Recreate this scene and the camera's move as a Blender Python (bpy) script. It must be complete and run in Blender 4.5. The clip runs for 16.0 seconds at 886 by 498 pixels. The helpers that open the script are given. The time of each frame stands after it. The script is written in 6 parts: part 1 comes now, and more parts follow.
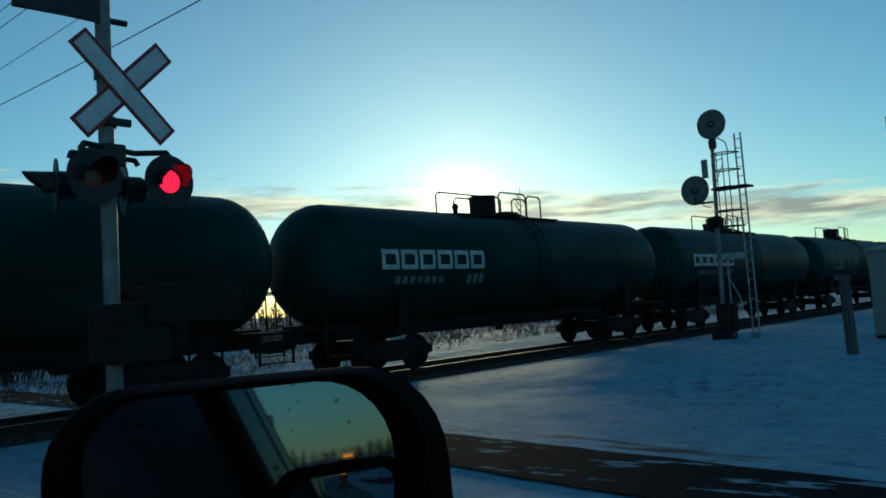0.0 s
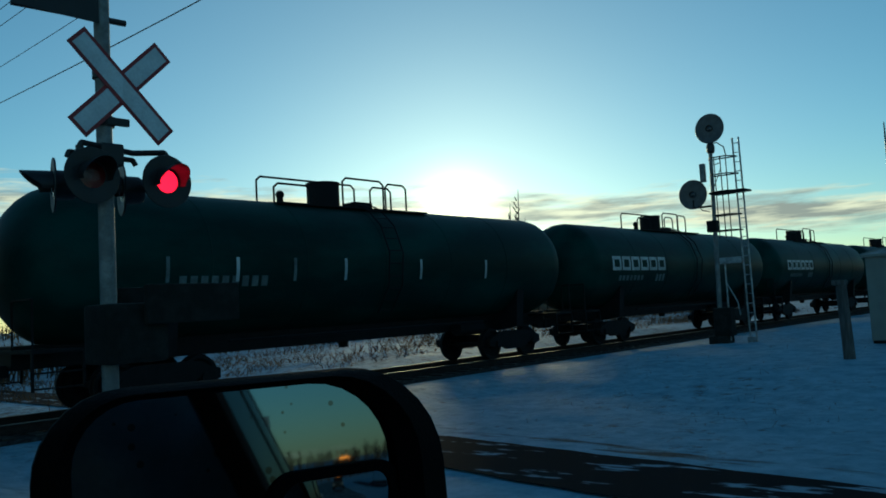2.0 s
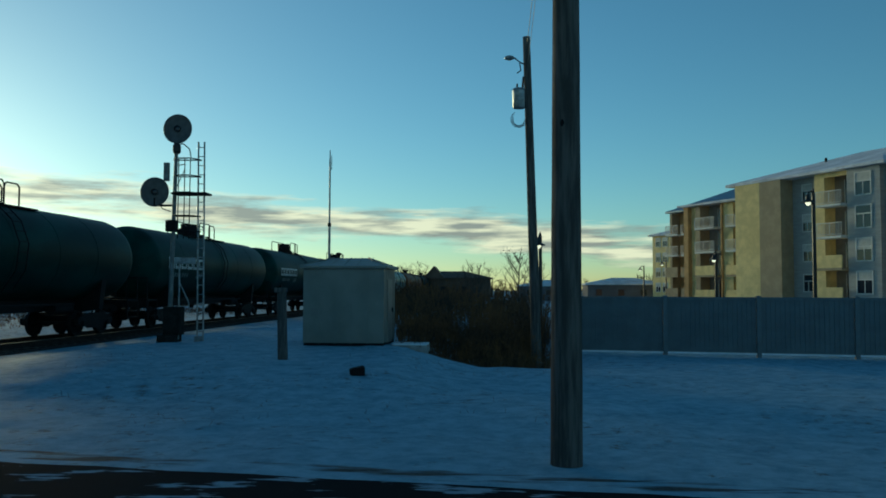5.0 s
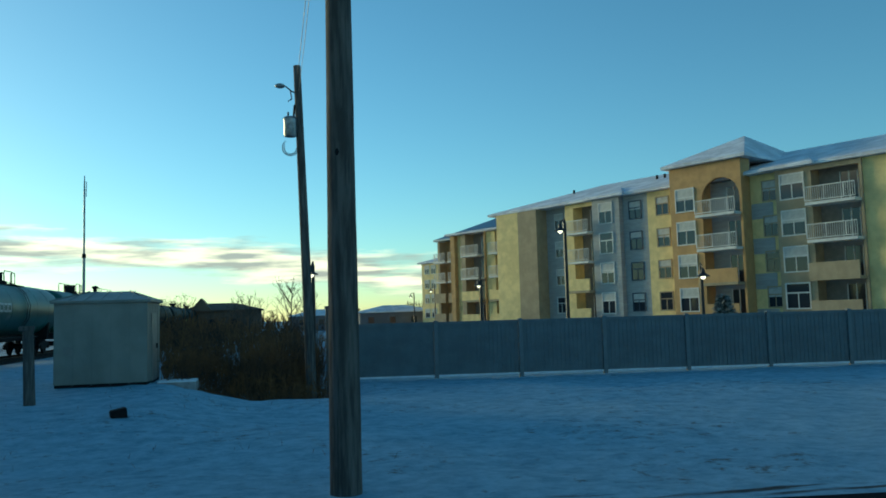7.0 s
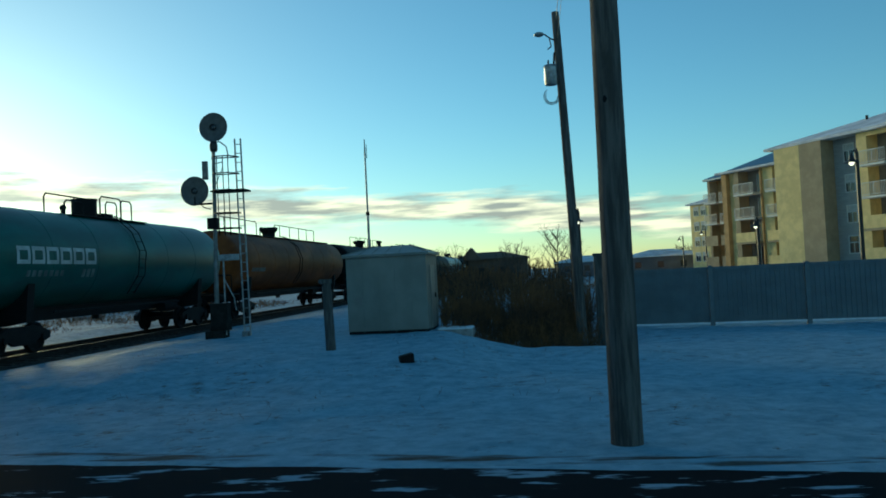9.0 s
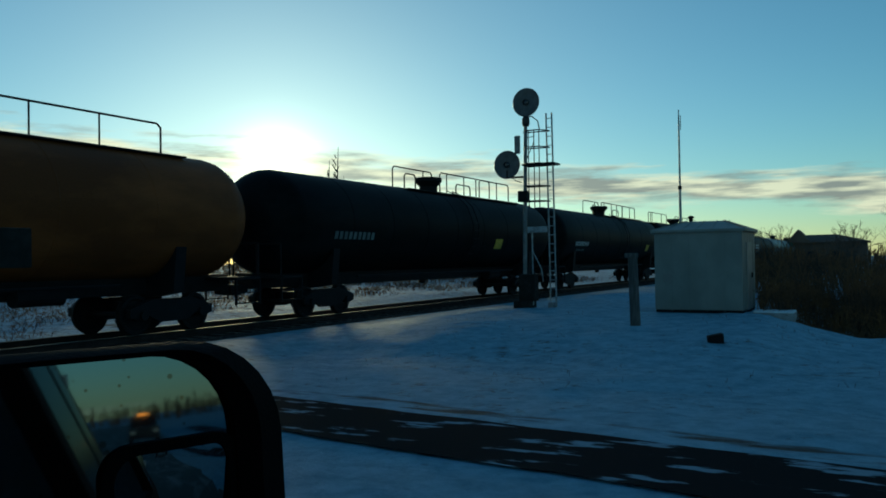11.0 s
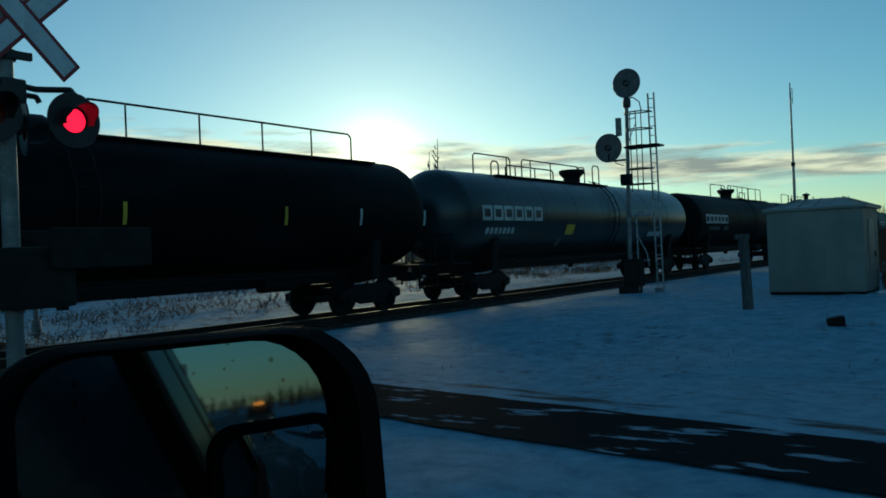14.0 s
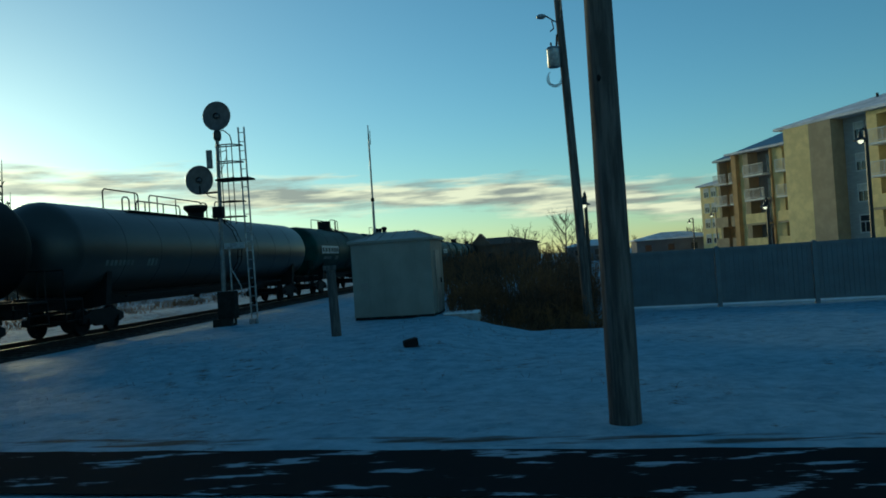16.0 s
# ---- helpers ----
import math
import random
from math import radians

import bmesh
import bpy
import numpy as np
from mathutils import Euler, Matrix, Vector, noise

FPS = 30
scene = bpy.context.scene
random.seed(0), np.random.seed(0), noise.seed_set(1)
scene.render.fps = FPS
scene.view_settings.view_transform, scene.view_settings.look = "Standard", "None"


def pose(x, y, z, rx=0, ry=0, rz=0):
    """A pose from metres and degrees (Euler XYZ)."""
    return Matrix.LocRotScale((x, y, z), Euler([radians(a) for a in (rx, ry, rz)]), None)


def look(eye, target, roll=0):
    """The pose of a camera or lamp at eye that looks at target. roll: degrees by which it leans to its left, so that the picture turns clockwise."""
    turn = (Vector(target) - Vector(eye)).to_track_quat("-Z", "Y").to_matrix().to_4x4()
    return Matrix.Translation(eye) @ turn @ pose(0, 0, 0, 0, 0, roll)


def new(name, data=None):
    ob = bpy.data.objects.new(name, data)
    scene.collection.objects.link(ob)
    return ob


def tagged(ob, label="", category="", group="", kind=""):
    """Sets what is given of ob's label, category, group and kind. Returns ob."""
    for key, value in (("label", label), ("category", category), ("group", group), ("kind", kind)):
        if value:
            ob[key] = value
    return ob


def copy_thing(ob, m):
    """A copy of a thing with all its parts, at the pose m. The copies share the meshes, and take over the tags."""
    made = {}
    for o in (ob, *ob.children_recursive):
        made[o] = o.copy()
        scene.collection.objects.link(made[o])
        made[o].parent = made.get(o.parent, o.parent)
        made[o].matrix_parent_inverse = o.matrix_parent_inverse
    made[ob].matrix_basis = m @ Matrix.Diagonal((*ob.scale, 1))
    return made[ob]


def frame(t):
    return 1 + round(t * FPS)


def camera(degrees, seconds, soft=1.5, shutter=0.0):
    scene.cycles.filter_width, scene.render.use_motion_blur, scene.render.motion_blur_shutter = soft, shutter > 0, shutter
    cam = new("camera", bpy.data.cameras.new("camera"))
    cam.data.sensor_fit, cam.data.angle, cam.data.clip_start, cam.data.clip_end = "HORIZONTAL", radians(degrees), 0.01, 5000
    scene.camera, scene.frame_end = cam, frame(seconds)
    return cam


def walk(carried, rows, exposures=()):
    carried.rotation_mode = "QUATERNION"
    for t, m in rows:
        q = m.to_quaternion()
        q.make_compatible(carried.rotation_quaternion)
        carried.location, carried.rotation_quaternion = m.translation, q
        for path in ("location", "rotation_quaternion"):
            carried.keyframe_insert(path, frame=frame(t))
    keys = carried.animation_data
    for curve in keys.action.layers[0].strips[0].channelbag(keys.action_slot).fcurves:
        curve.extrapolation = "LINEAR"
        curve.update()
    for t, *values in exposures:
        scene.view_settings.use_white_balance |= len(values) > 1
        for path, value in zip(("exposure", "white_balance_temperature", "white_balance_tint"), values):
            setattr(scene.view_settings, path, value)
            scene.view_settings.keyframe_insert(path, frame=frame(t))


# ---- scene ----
cam = camera(57.2, 16.0, soft=1.75)
PATH = [
    (0, (-0.115, 0.218, 1.933), (-1.440, 1.712, 2.074), -3.6),
    (0.5, (-0.117, 0.222, 1.933), (-1.445, 1.714, 2.066), -3.6),
    (1, (-0.108, 0.214, 1.935), (-1.426, 1.715, 2.082), -3.5),
    (1.5, (-0.119, 0.223, 1.933), (-1.445, 1.715, 2.076), -3.2),
    (2, (-0.118, 0.223, 1.933), (-1.438, 1.720, 2.079), -3.2),
    (2.5, (-0.112, 0.217, 1.934), (-1.415, 1.730, 2.070), -2.6),
    (3, (-0.108, 0.209, 1.933), (-1.383, 1.745, 2.049), -1.9),
    (3.5, (-0.064, 0.147, 1.948), (-1.213, 1.781, 2.051), 0.7),
    (4, (0.061, -0.024, 1.963), (-0.746, 1.805, 2.021), 2.0),
    (4.5, (-0.006, -0.005, 2.027), (-0.414, 1.952, 2.097), 0.4),
    (5, (-0.042, 0.008, 2.046), (-0.194, 2.000, 2.146), 0.2),
    (5.2, (-0.053, 0.018, 2.041), (-0.119, 2.012, 2.181), -0.1),
    (7.3, (-0.103, -0.005, 2.033), (0.312, 1.944, 2.202), -1.7),
    (7.5, (-0.092, 0.016, 2.044), (0.303, 1.969, 2.219), -1.7),
    (8, (-0.096, 0.041, 2.056), (0.263, 2.003, 2.206), -1.8),
    (8.5, (-0.127, 0.056, 2.096), (0.188, 2.025, 2.251), -2.9),
    (9, (-0.209, 0.028, 2.099), (-0.448, 2.013, 2.157), -2.9),
    (9.5, (-0.080, 0.159, 1.958), (-0.659, 2.073, 2.010), -1.8),
    (10, (-0.099, 0.182, 1.954), (-0.834, 2.042, 1.996), -0.9),
    (12.5, (-0.130, 0.208, 1.942), (-1.304, 1.827, 1.974), -2.4),
    (13, (-0.113, 0.190, 1.948), (-1.323, 1.782, 1.976), -2.6),
    (13.5, (-0.109, 0.191, 1.946), (-1.271, 1.819, 1.979), -2.5),
    (14, (-0.115, 0.196, 1.944), (-1.285, 1.818, 1.952), -2.4),
    (14.5, (-0.066, 0.163, 1.960), (-1.162, 1.836, 1.976), -2.8),
    (15, (0.115, 0.010, 1.983), (-0.660, 1.853, 1.970), -3.2),
    (15.5, (-0.033, 0.021, 2.077), (-0.451, 1.976, 2.123), -3.8),
    (16, (-0.028, 0.044, 2.042), (-0.295, 2.026, 2.068), -3.8),
]
EXPOSURES = [(t, ev, k, -16) for t, ev, k in ((0, 0.17, 5600), (3, 0.15, 5600), (4, 0.14, 5600), (5, 0.19, 5650), (7, 0.89, 5750), (8.5, 0.84, 5750), (9, 0.65, 5700), (9.5, 0.39, 5650), (10, 0.19, 5600), (12.5, 0.04, 5600), (14.5, 0.07, 5600), (15.2, 0.12, 5600), (16, 0.25, 5650))]
walk(cam, [(t, look(eye, target, roll)) for t, eye, target, roll in PATH], EXPOSURES)

# ---- world and sun ----
SUN_YAW, SUN_EL = 40.2, 6.3          # degrees left of +Y, degrees above the horizon
sun_dir = Vector((-math.sin(radians(SUN_YAW)) * math.cos(radians(SUN_EL)), math.cos(radians(SUN_YAW)) * math.cos(radians(SUN_EL)), math.sin(radians(SUN_EL))))
world = bpy.data.worlds.new("sky")
scene.world = world
world.use_nodes = True
wn, wl = world.node_tree.nodes, world.node_tree.links
wn.clear()


def wnode(kind, **kw):
    n = wn.new(kind)
    for k, v in kw.items():
        if k == "op":
            n.operation = v
        elif isinstance(k, str) and k.startswith("i"):
            n.inputs[int(k[1:])].default_value = v
    return n


def wmath(op, a, b=None):
    n = wn.new("ShaderNodeMath")
    n.operation = op
    for i, v in enumerate((a, b)):
        if v is None:
            continue
        if isinstance(v, (int, float)):
            n.inputs[i].default_value = v
        else:
            wl.new(v, n.inputs[i])
    return n.outputs[0]


sky = wn.new("ShaderNodeTexSky")
sky.sky_type = "NISHITA"
sky.sun_disc = False
sky.sun_elevation = radians(SUN_EL)
sky.sun_rotation = radians(-SUN_YAW)
sky.altitude = 700
# deep, clear winter blue
deep = wn.new("ShaderNodeHueSaturation")
deep.inputs["Saturation"].default_value, deep.inputs["Value"].default_value = 1.0, 1.1
wl.new(sky.outputs[0], deep.inputs["Color"])
hue = wn.new("ShaderNodeVectorMath")
hue.operation = "MULTIPLY"
hue.inputs[1].default_value = (1.02, 1.04, 0.97)
wl.new(deep.outputs[0], hue.inputs[0])
sky.air_density, sky.dust_density, sky.ozone_density = 1.0, 0.35, 3.0
tc = wn.new("ShaderNodeTexCoord")
sep = wn.new("ShaderNodeSeparateXYZ")
wl.new(tc.outputs["Generated"], sep.inputs[0])
X, Y, Z = sep.outputs
# long thin cloud bank low over the horizon
mapn = wn.new("ShaderNodeMapping")
mapn.inputs["Scale"].default_value = (4.0, 4.0, 34.0)
mapn.inputs["Rotation"].default_value = (0, radians(-3.5), 0)
wl.new(tc.outputs["Generated"], mapn.inputs[0])
cn = wn.new("ShaderNodeTexNoise")
cn.inputs["Scale"].default_value, cn.inputs["Detail"].default_value, cn.inputs["Roughness"].default_value = 1.6, 7, 0.62
wl.new(mapn.outputs[0], cn.inputs["Vector"])
cn2 = wn.new("ShaderNodeTexNoise")
cn2.inputs["Scale"].default_value, cn2.inputs["Detail"].default_value = 3.1, 5
wl.new(mapn.outputs[0], cn2.inputs["Vector"])
centre = wmath("ADD", wmath("MULTIPLY", X, -0.085), 0.066)
off = wmath("ABSOLUTE", wmath("SUBTRACT", Z, centre))
band = wmath("SUBTRACT", 1.0, wmath("DIVIDE", off, 0.036))
cover = wn.new("ShaderNodeMapRange")
cover.inputs["From Min"].default_value, cover.inputs["From Max"].default_value = 0.64, 0.86
wl.new(wmath("ADD", cn.outputs[0], wmath("MULTIPLY", band, 0.42)), cover.inputs["Value"])
clouds = wmath("MULTIPLY", cover.outputs[0], wmath("GREATER_THAN", Z, 0.0))
shade = wn.new("ShaderNodeValToRGB")
shade.color_ramp.elements[0].position, shade.color_ramp.elements[1].position = 0.40, 0.60
shade.color_ramp.elements[0].color = (2.5, 2.2, 2.0, 1)
shade.color_ramp.elements[1].color = (7.8, 6.5, 4.6, 1)
wl.new(cn2.outputs[0], shade.inputs[0])
# bright air close round the sun
dot = wn.new("ShaderNodeVectorMath")
dot.operation = "DOT_PRODUCT"
dot.inputs[1].default_value = sun_dir
wl.new(tc.outputs["Generated"], dot.inputs[0])
d0 = wmath("MAXIMUM", dot.outputs["Value"], 0.0)
aure = wmath("ADD", wmath("MULTIPLY", wmath("POWER", d0, 1000.0), 12.0), wmath("ADD", wmath("MULTIPLY", wmath("POWER", d0, 70.0), 0.95), wmath("MULTIPLY", wmath("POWER", d0, 10.0), 0.7)))
mixc = wn.new("ShaderNodeMix")
mixc.data_type = "RGBA"
wl.new(wmath("MULTIPLY", clouds, 0.9), mixc.inputs[0])
wl.new(hue.outputs[0], mixc.inputs[6])
wl.new(shade.outputs[0], mixc.inputs[7])
glow = wn.new("ShaderNodeMix")
glow.data_type = "RGBA"
glow.inputs[6].default_value, glow.inputs[7].default_value = (0, 0, 0, 1), (1.0, 0.88, 0.60, 1)
wl.new(aure, glow.inputs[0])
glow.clamp_factor = False
addc = wn.new("ShaderNodeVectorMath")
addc.operation = "ADD"
wl.new(mixc.outputs[2], addc.inputs[0])
wl.new(glow.outputs[2], addc.inputs[1])
bg = wn.new("ShaderNodeBackground")
bg.inputs["Strength"].default_value = 0.11
wl.new(addc.outputs[0], bg.inputs["Color"])
wo = wn.new("ShaderNodeOutputWorld")
wl.new(bg.outputs[0], wo.inputs[0])

sun = new("sun", bpy.data.lights.new("sun", "SUN"))
sun.data.energy, sun.data.angle, sun.data.color = 1.65, radians(12), (1.0, 0.74, 0.42)
sun.matrix_world = look((0, 0, 30), Vector((0, 0, 30)) - sun_dir)


# ---- materials ----
def mat(name, col, rough=0.6, metal=0.0, var=0.18, scale=3.0, bump=0.15, fine=40.0, col2=None, edge=(0.42, 0.62), stretch=(1, 1, 1), spec=0.5, per=0.0, rough2=None):
    """Two-scale surface: large stains between col and col2, fine grain in the bump."""
    m = bpy.data.materials.new(name)
    m.use_nodes = True
    n, l = m.node_tree.nodes, m.node_tree.links
    b = n["Principled BSDF"]
    b.inputs["Roughness"].default_value, b.inputs["Metallic"].default_value = rough, metal
    b.inputs["Specular IOR Level"].default_value = spec
    co = n.new("ShaderNodeTexCoord")
    mp = n.new("ShaderNodeMapping")
    mp.inputs["Scale"].default_value = stretch
    l.new(co.outputs["Object"], mp.inputs[0])
    a = n.new("ShaderNodeTexNoise")
    a.inputs["Scale"].default_value, a.inputs["Detail"].default_value, a.inputs["Roughness"].default_value = scale, 6, 0.6
    l.new(mp.outputs[0], a.inputs["Vector"])
    r = n.new("ShaderNodeValToRGB")
    r.color_ramp.elements[0].position, r.color_ramp.elements[1].position = edge
    c2 = col2 or tuple(min(1, c * (1 + var)) for c in col)
    c1 = col if col2 else tuple(c * (1 - var) for c in col)
    r.color_ramp.elements[0].color, r.color_ramp.elements[1].color = (*c1, 1), (*c2, 1)
    l.new(a.outputs[0], r.inputs[0])
    f = n.new("ShaderNodeTexNoise")
    f.inputs["Scale"].default_value, f.inputs["Detail"].default_value = fine, 4
    l.new(mp.outputs[0], f.inputs["Vector"])
    mx = n.new("ShaderNodeMix")
    mx.data_type, mx.blend_type = "RGBA", "MULTIPLY"
    mx.inputs[0].default_value = 0.35
    l.new(r.outputs[0], mx.inputs[6])
    g = n.new("ShaderNodeMapRange")
    g.inputs["To Min"].default_value, g.inputs["To Max"].default_value = 0.4, 1.5
    l.new(f.outputs[0], g.inputs["Value"])
    cmb = n.new("ShaderNodeCombineColor")
    for i in range(3):
        l.new(g.outputs[0], cmb.inputs[i])
    l.new(cmb.outputs[0], mx.inputs[7])
    out = mx.outputs[2]
    if per:
        oi = n.new("ShaderNodeObjectInfo")
        hv = n.new("ShaderNodeHueSaturation")
        mr = n.new("ShaderNodeMapRange")
        mr.inputs["To Min"].default_value, mr.inputs["To Max"].default_value = 1 - per, 1 + per
        l.new(oi.outputs["Random"], mr.inputs["Value"])
        l.new(mr.outputs[0], hv.inputs["Value"])
        l.new(out, hv.inputs["Color"])
        out = hv.outputs[0]
    l.new(out, b.inputs["Base Color"])
    if rough2 is not None:
        rr = n.new("ShaderNodeMapRange")
        rr.inputs["To Min"].default_value, rr.inputs["To Max"].default_value = rough, rough2
        l.new(r.outputs[0], rr.inputs["Value"])
        l.new(rr.outputs[0], b.inputs["Roughness"])
    bp = n.new("ShaderNodeBump")
    bp.inputs["Strength"].default_value, bp.inputs["Distance"].default_value = bump, 0.03
    l.new(f.outputs[0], bp.inputs["Height"])
    l.new(bp.outputs[0], b.inputs["Normal"])
    return m


def glowing(name, col, strength):
    m = bpy.data.materials.new(name)
    m.use_nodes = True
    b = m.node_tree.nodes["Principled BSDF"]
    b.inputs["Base Color"].default_value = (*col, 1)
    b.inputs["Emission Color"].default_value = (*col, 1)
    b.inputs["Emission Strength"].default_value = strength
    return m


steel_dark = mat("dark_steel", (0.008, 0.008, 0.009), 0.7, 0.0, spec=0.2)
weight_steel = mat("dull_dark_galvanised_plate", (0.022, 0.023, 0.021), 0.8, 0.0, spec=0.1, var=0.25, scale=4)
steel_grey = mat("galvanised_steel", (0.32, 0.33, 0.34), 0.45, 0.6, var=0.25, scale=6)
steel_rail = mat("rail_steel", (0.030, 0.023, 0.020), 0.75, 0.0, var=0.3, spec=0.15)
rail_head = mat("polished_rail_head", (0.09, 0.088, 0.085), 0.6, 0.4, var=0.1)
black_paint = mat("black_paint", (0.012, 0.012, 0.013), 0.45)
disc_paint = mat("satin_black_disc", (0.07, 0.075, 0.085), 0.35, 0.2, var=0.2, scale=5)
mast_paint = mat("aluminium_paint", (0.19, 0.19, 0.185), 0.55, 0.1, var=0.25, scale=5)
white_sheet = mat("white_reflective_sheet", (0.62, 0.64, 0.66), 0.45, var=0.08, scale=4)
red_border = mat("red_reflective_border", (0.22, 0.02, 0.025), 0.45, var=0.1)
red_lens_dark = mat("unlit_red_lens", (0.10, 0.008, 0.008), 0.15)
red_lit = glowing("lit_red_lamp", (1.0, 0.003, 0.035), 2.0)
green_tank = mat("dark_green_tank_paint", (0.006, 0.031, 0.025), 0.5, var=0.35, scale=0.8, bump=0.05, spec=0.12, stretch=(1, 0.35, 1))
teal_tank = mat("teal_tank_paint", (0.013, 0.085, 0.068), 0.42, var=0.3, scale=0.8, bump=0.05, stretch=(1, 0.35, 1))
brown_tank = mat("rust_brown_tank_paint", (0.17, 0.055, 0.014), 0.55, spec=0.12, var=0.3, scale=0.8, bump=0.05, stretch=(1, 0.35, 1))
black_tank = mat("black_tank_paint", (0.005, 0.0065, 0.007), 0.55, spec=0.06, var=0.4, scale=0.8, bump=0.05, stretch=(1, 0.35, 1))
grey_tank = mat("grey_tank_paint", (0.026, 0.029, 0.028), 0.4, var=0.25, scale=0.8, bump=0.05, stretch=(1, 0.35, 1))
letter_white = mat("white_lettering", (0.48, 0.50, 0.49), 0.5, var=0.2, scale=2)
letter_grey = mat("faded_lettering", (0.13, 0.155, 0.15), 0.6, var=0.3, scale=3)
placard_yellow = mat("yellow_placard", (0.55, 0.38, 0.03), 0.5)
tie_wood = mat("creosoted_tie", (0.045, 0.035, 0.028), 0.85, var=0.3, scale=5, per=0.25)
ballast_m = mat("ballast_stone", (0.030, 0.028, 0.027), 0.95, col2=(0.075, 0.072, 0.07), spec=0.05, scale=9, bump=0.9, fine=18)
pole_wood = mat("weathered_pole_wood", (0.078, 0.071, 0.066), 0.9, col2=(0.16, 0.146, 0.135), spec=0.15, scale=2.2, bump=0.6, fine=26, stretch=(6, 6, 0.5))
post_wood = mat("grey_post_wood", (0.062, 0.060, 0.056), 0.9, col2=(0.115, 0.11, 0.105), scale=3, bump=0.5, fine=30, stretch=(5, 5, 0.6))
bungalow_m = mat("bare_aluminium_sheet", (0.215, 0.225, 0.205), 0.5, 0.4, var=0.10, scale=1.1, bump=0.05, fine=120, stretch=(1, 1, 0.8))
bungalow_door = mat("brushed_sheet_door", (0.25, 0.25, 0.235), 0.45, 0.4, var=0.16, scale=2)
fence_m = mat("grey_vinyl_fence", (0.100, 0.128, 0.148), 0.6, var=0.10, scale=1.5, bump=0.1, per=0.06)
fence_post_m = mat("grey_fence_post", (0.115, 0.145, 0.165), 0.6, var=0.1)
snow_cap = mat("settled_snow", (0.68, 0.72, 0.77), 0.8, var=0.08, scale=3, bump=0.3)
rubber = mat("black_moulded_plastic", (0.003, 0.003, 0.0034), 0.7, spec=0.06, var=0.1, scale=20, bump=0.1, fine=300)
truck_paint = mat("dark_grey_truck_paint", (0.032, 0.033, 0.038), 0.6, 0.0, spec=0.0, var=0.15, scale=2, bump=0.02)
# bluish lining colour stands for sky reflected in the missing front window glass
truck_inside = mat("grey_cab_lining", (0.36, 0.43, 0.50), 0.9)
bark = mat("bare_bark", (0.075, 0.06, 0.048), 0.9, var=0.3, scale=6)
twig_m = mat("dry_brown_twigs", (0.068, 0.050, 0.038), 0.95, col2=(0.24, 0.125, 0.05), spec=0.1, scale=0.6, bump=0.3)
concrete = mat("worn_concrete", (0.30, 0.29, 0.28), 0.85, var=0.2, scale=3)


def dark_glass(name, col=(0.01, 0.012, 0.014), rough=0.05, spec=0.6):
    m = bpy.data.materials.new(name)
    m.use_nodes = True
    b = m.node_tree.nodes["Principled BSDF"]
    b.inputs["Base Color"].default_value = (*col, 1)
    b.inputs["Roughness"].default_value = rough
    b.inputs["Specular IOR Level"].default_value = spec
    return m


window_glass = dark_glass("window_glass", (0.03, 0.035, 0.045))
# dark blue base colour replaces the sky reflection, which is nearly switched off
auto_glass = dark_glass("tinted_auto_glass", (0.012, 0.018, 0.025), 0.15, 0.002)


# ---- mesh helpers ----
def part(name, bm, material, parent=None, label="", smooth=False):
    me = bpy.data.meshes.new(name)
    bm.to_mesh(me)
    bm.free()
    me.materials.append(material)
    if smooth:
        me.polygons.foreach_set("use_smooth", [True] * len(me.polygons))
        me.set_sharp_from_angle(angle=radians(40))
    ob = new(name, me)
    ob.parent = parent
    if label:
        tagged(ob, label)
    return ob


def again(ob, parent, loc=(0, 0, 0), rot=(0, 0, 0), scale=(1, 1, 1)):
    """Another object on the same mesh."""
    o = new(ob.name.split(".")[0], ob.data)
    o.parent = parent
    o.location, o.rotation_euler, o.scale = loc, [radians(a) for a in rot], scale
    return o


def thing(name, m, label, category, group="", kind=""):
    e = new(name)
    e.empty_display_size = 0.3
    e.matrix_world = m
    return tagged(e, label, category, group, kind)


def box(bm, lo, hi, bev=0.0):
    lo, hi = Vector(lo), Vector(hi)
    r = bmesh.ops.create_cube(bm, size=1, matrix=Matrix.LocRotScale((lo + hi) / 2, None, hi - lo))
    if bev:
        es = list({e for v in r["verts"] for e in v.link_edges})
        bmesh.ops.bevel(bm, geom=es, offset=bev, segments=2, affect="EDGES", profile=0.7)
    return bm


def rod(bm, a, b, r, r2=None, seg=10):
    a, b = Vector(a), Vector(b)
    d = b - a
    m = Matrix.Translation((a + b) / 2) @ d.to_track_quat("Z", "Y").to_matrix().to_4x4()
    bmesh.ops.create_cone(bm, cap_ends=True, segments=seg, radius1=r, radius2=r if r2 is None else r2, depth=d.length, matrix=m)
    return bm


def pipe(bm, pts, r, seg=6):
    for a, b in zip(pts, pts[1:]):
        rod(bm, a, b, r, seg=seg)
    for p in pts[1:-1]:
        bmesh.ops.create_icosphere(bm, subdivisions=1, radius=r * 1.02, matrix=Matrix.Translation(p))
    return bm


def lathe(bm, prof, m=Matrix(), seg=32):
    """prof: (radius, height) rows, turned round z."""
    rings = []
    for r, h in prof:
        if r < 1e-5:
            rings.append([bm.verts.new(m @ Vector((0, 0, h)))])
        else:
            rings.append([bm.verts.new(m @ Vector((r * math.cos(2 * math.pi * i / seg), r * math.sin(2 * math.pi * i / seg), h))) for i in range(seg)])
    for a, b in zip(rings, rings[1:]):
        for i in range(seg):
            j = (i + 1) % seg
            q = [a[i % len(a)], a[j % len(a)], b[j % len(b)], b[i % len(b)]]
            q = list(dict.fromkeys(q))
            if len(q) > 2:
                bm.faces.new(q)
    bmesh.ops.recalc_face_normals(bm, faces=bm.faces)
    return bm


def B():
    return bmesh.new()


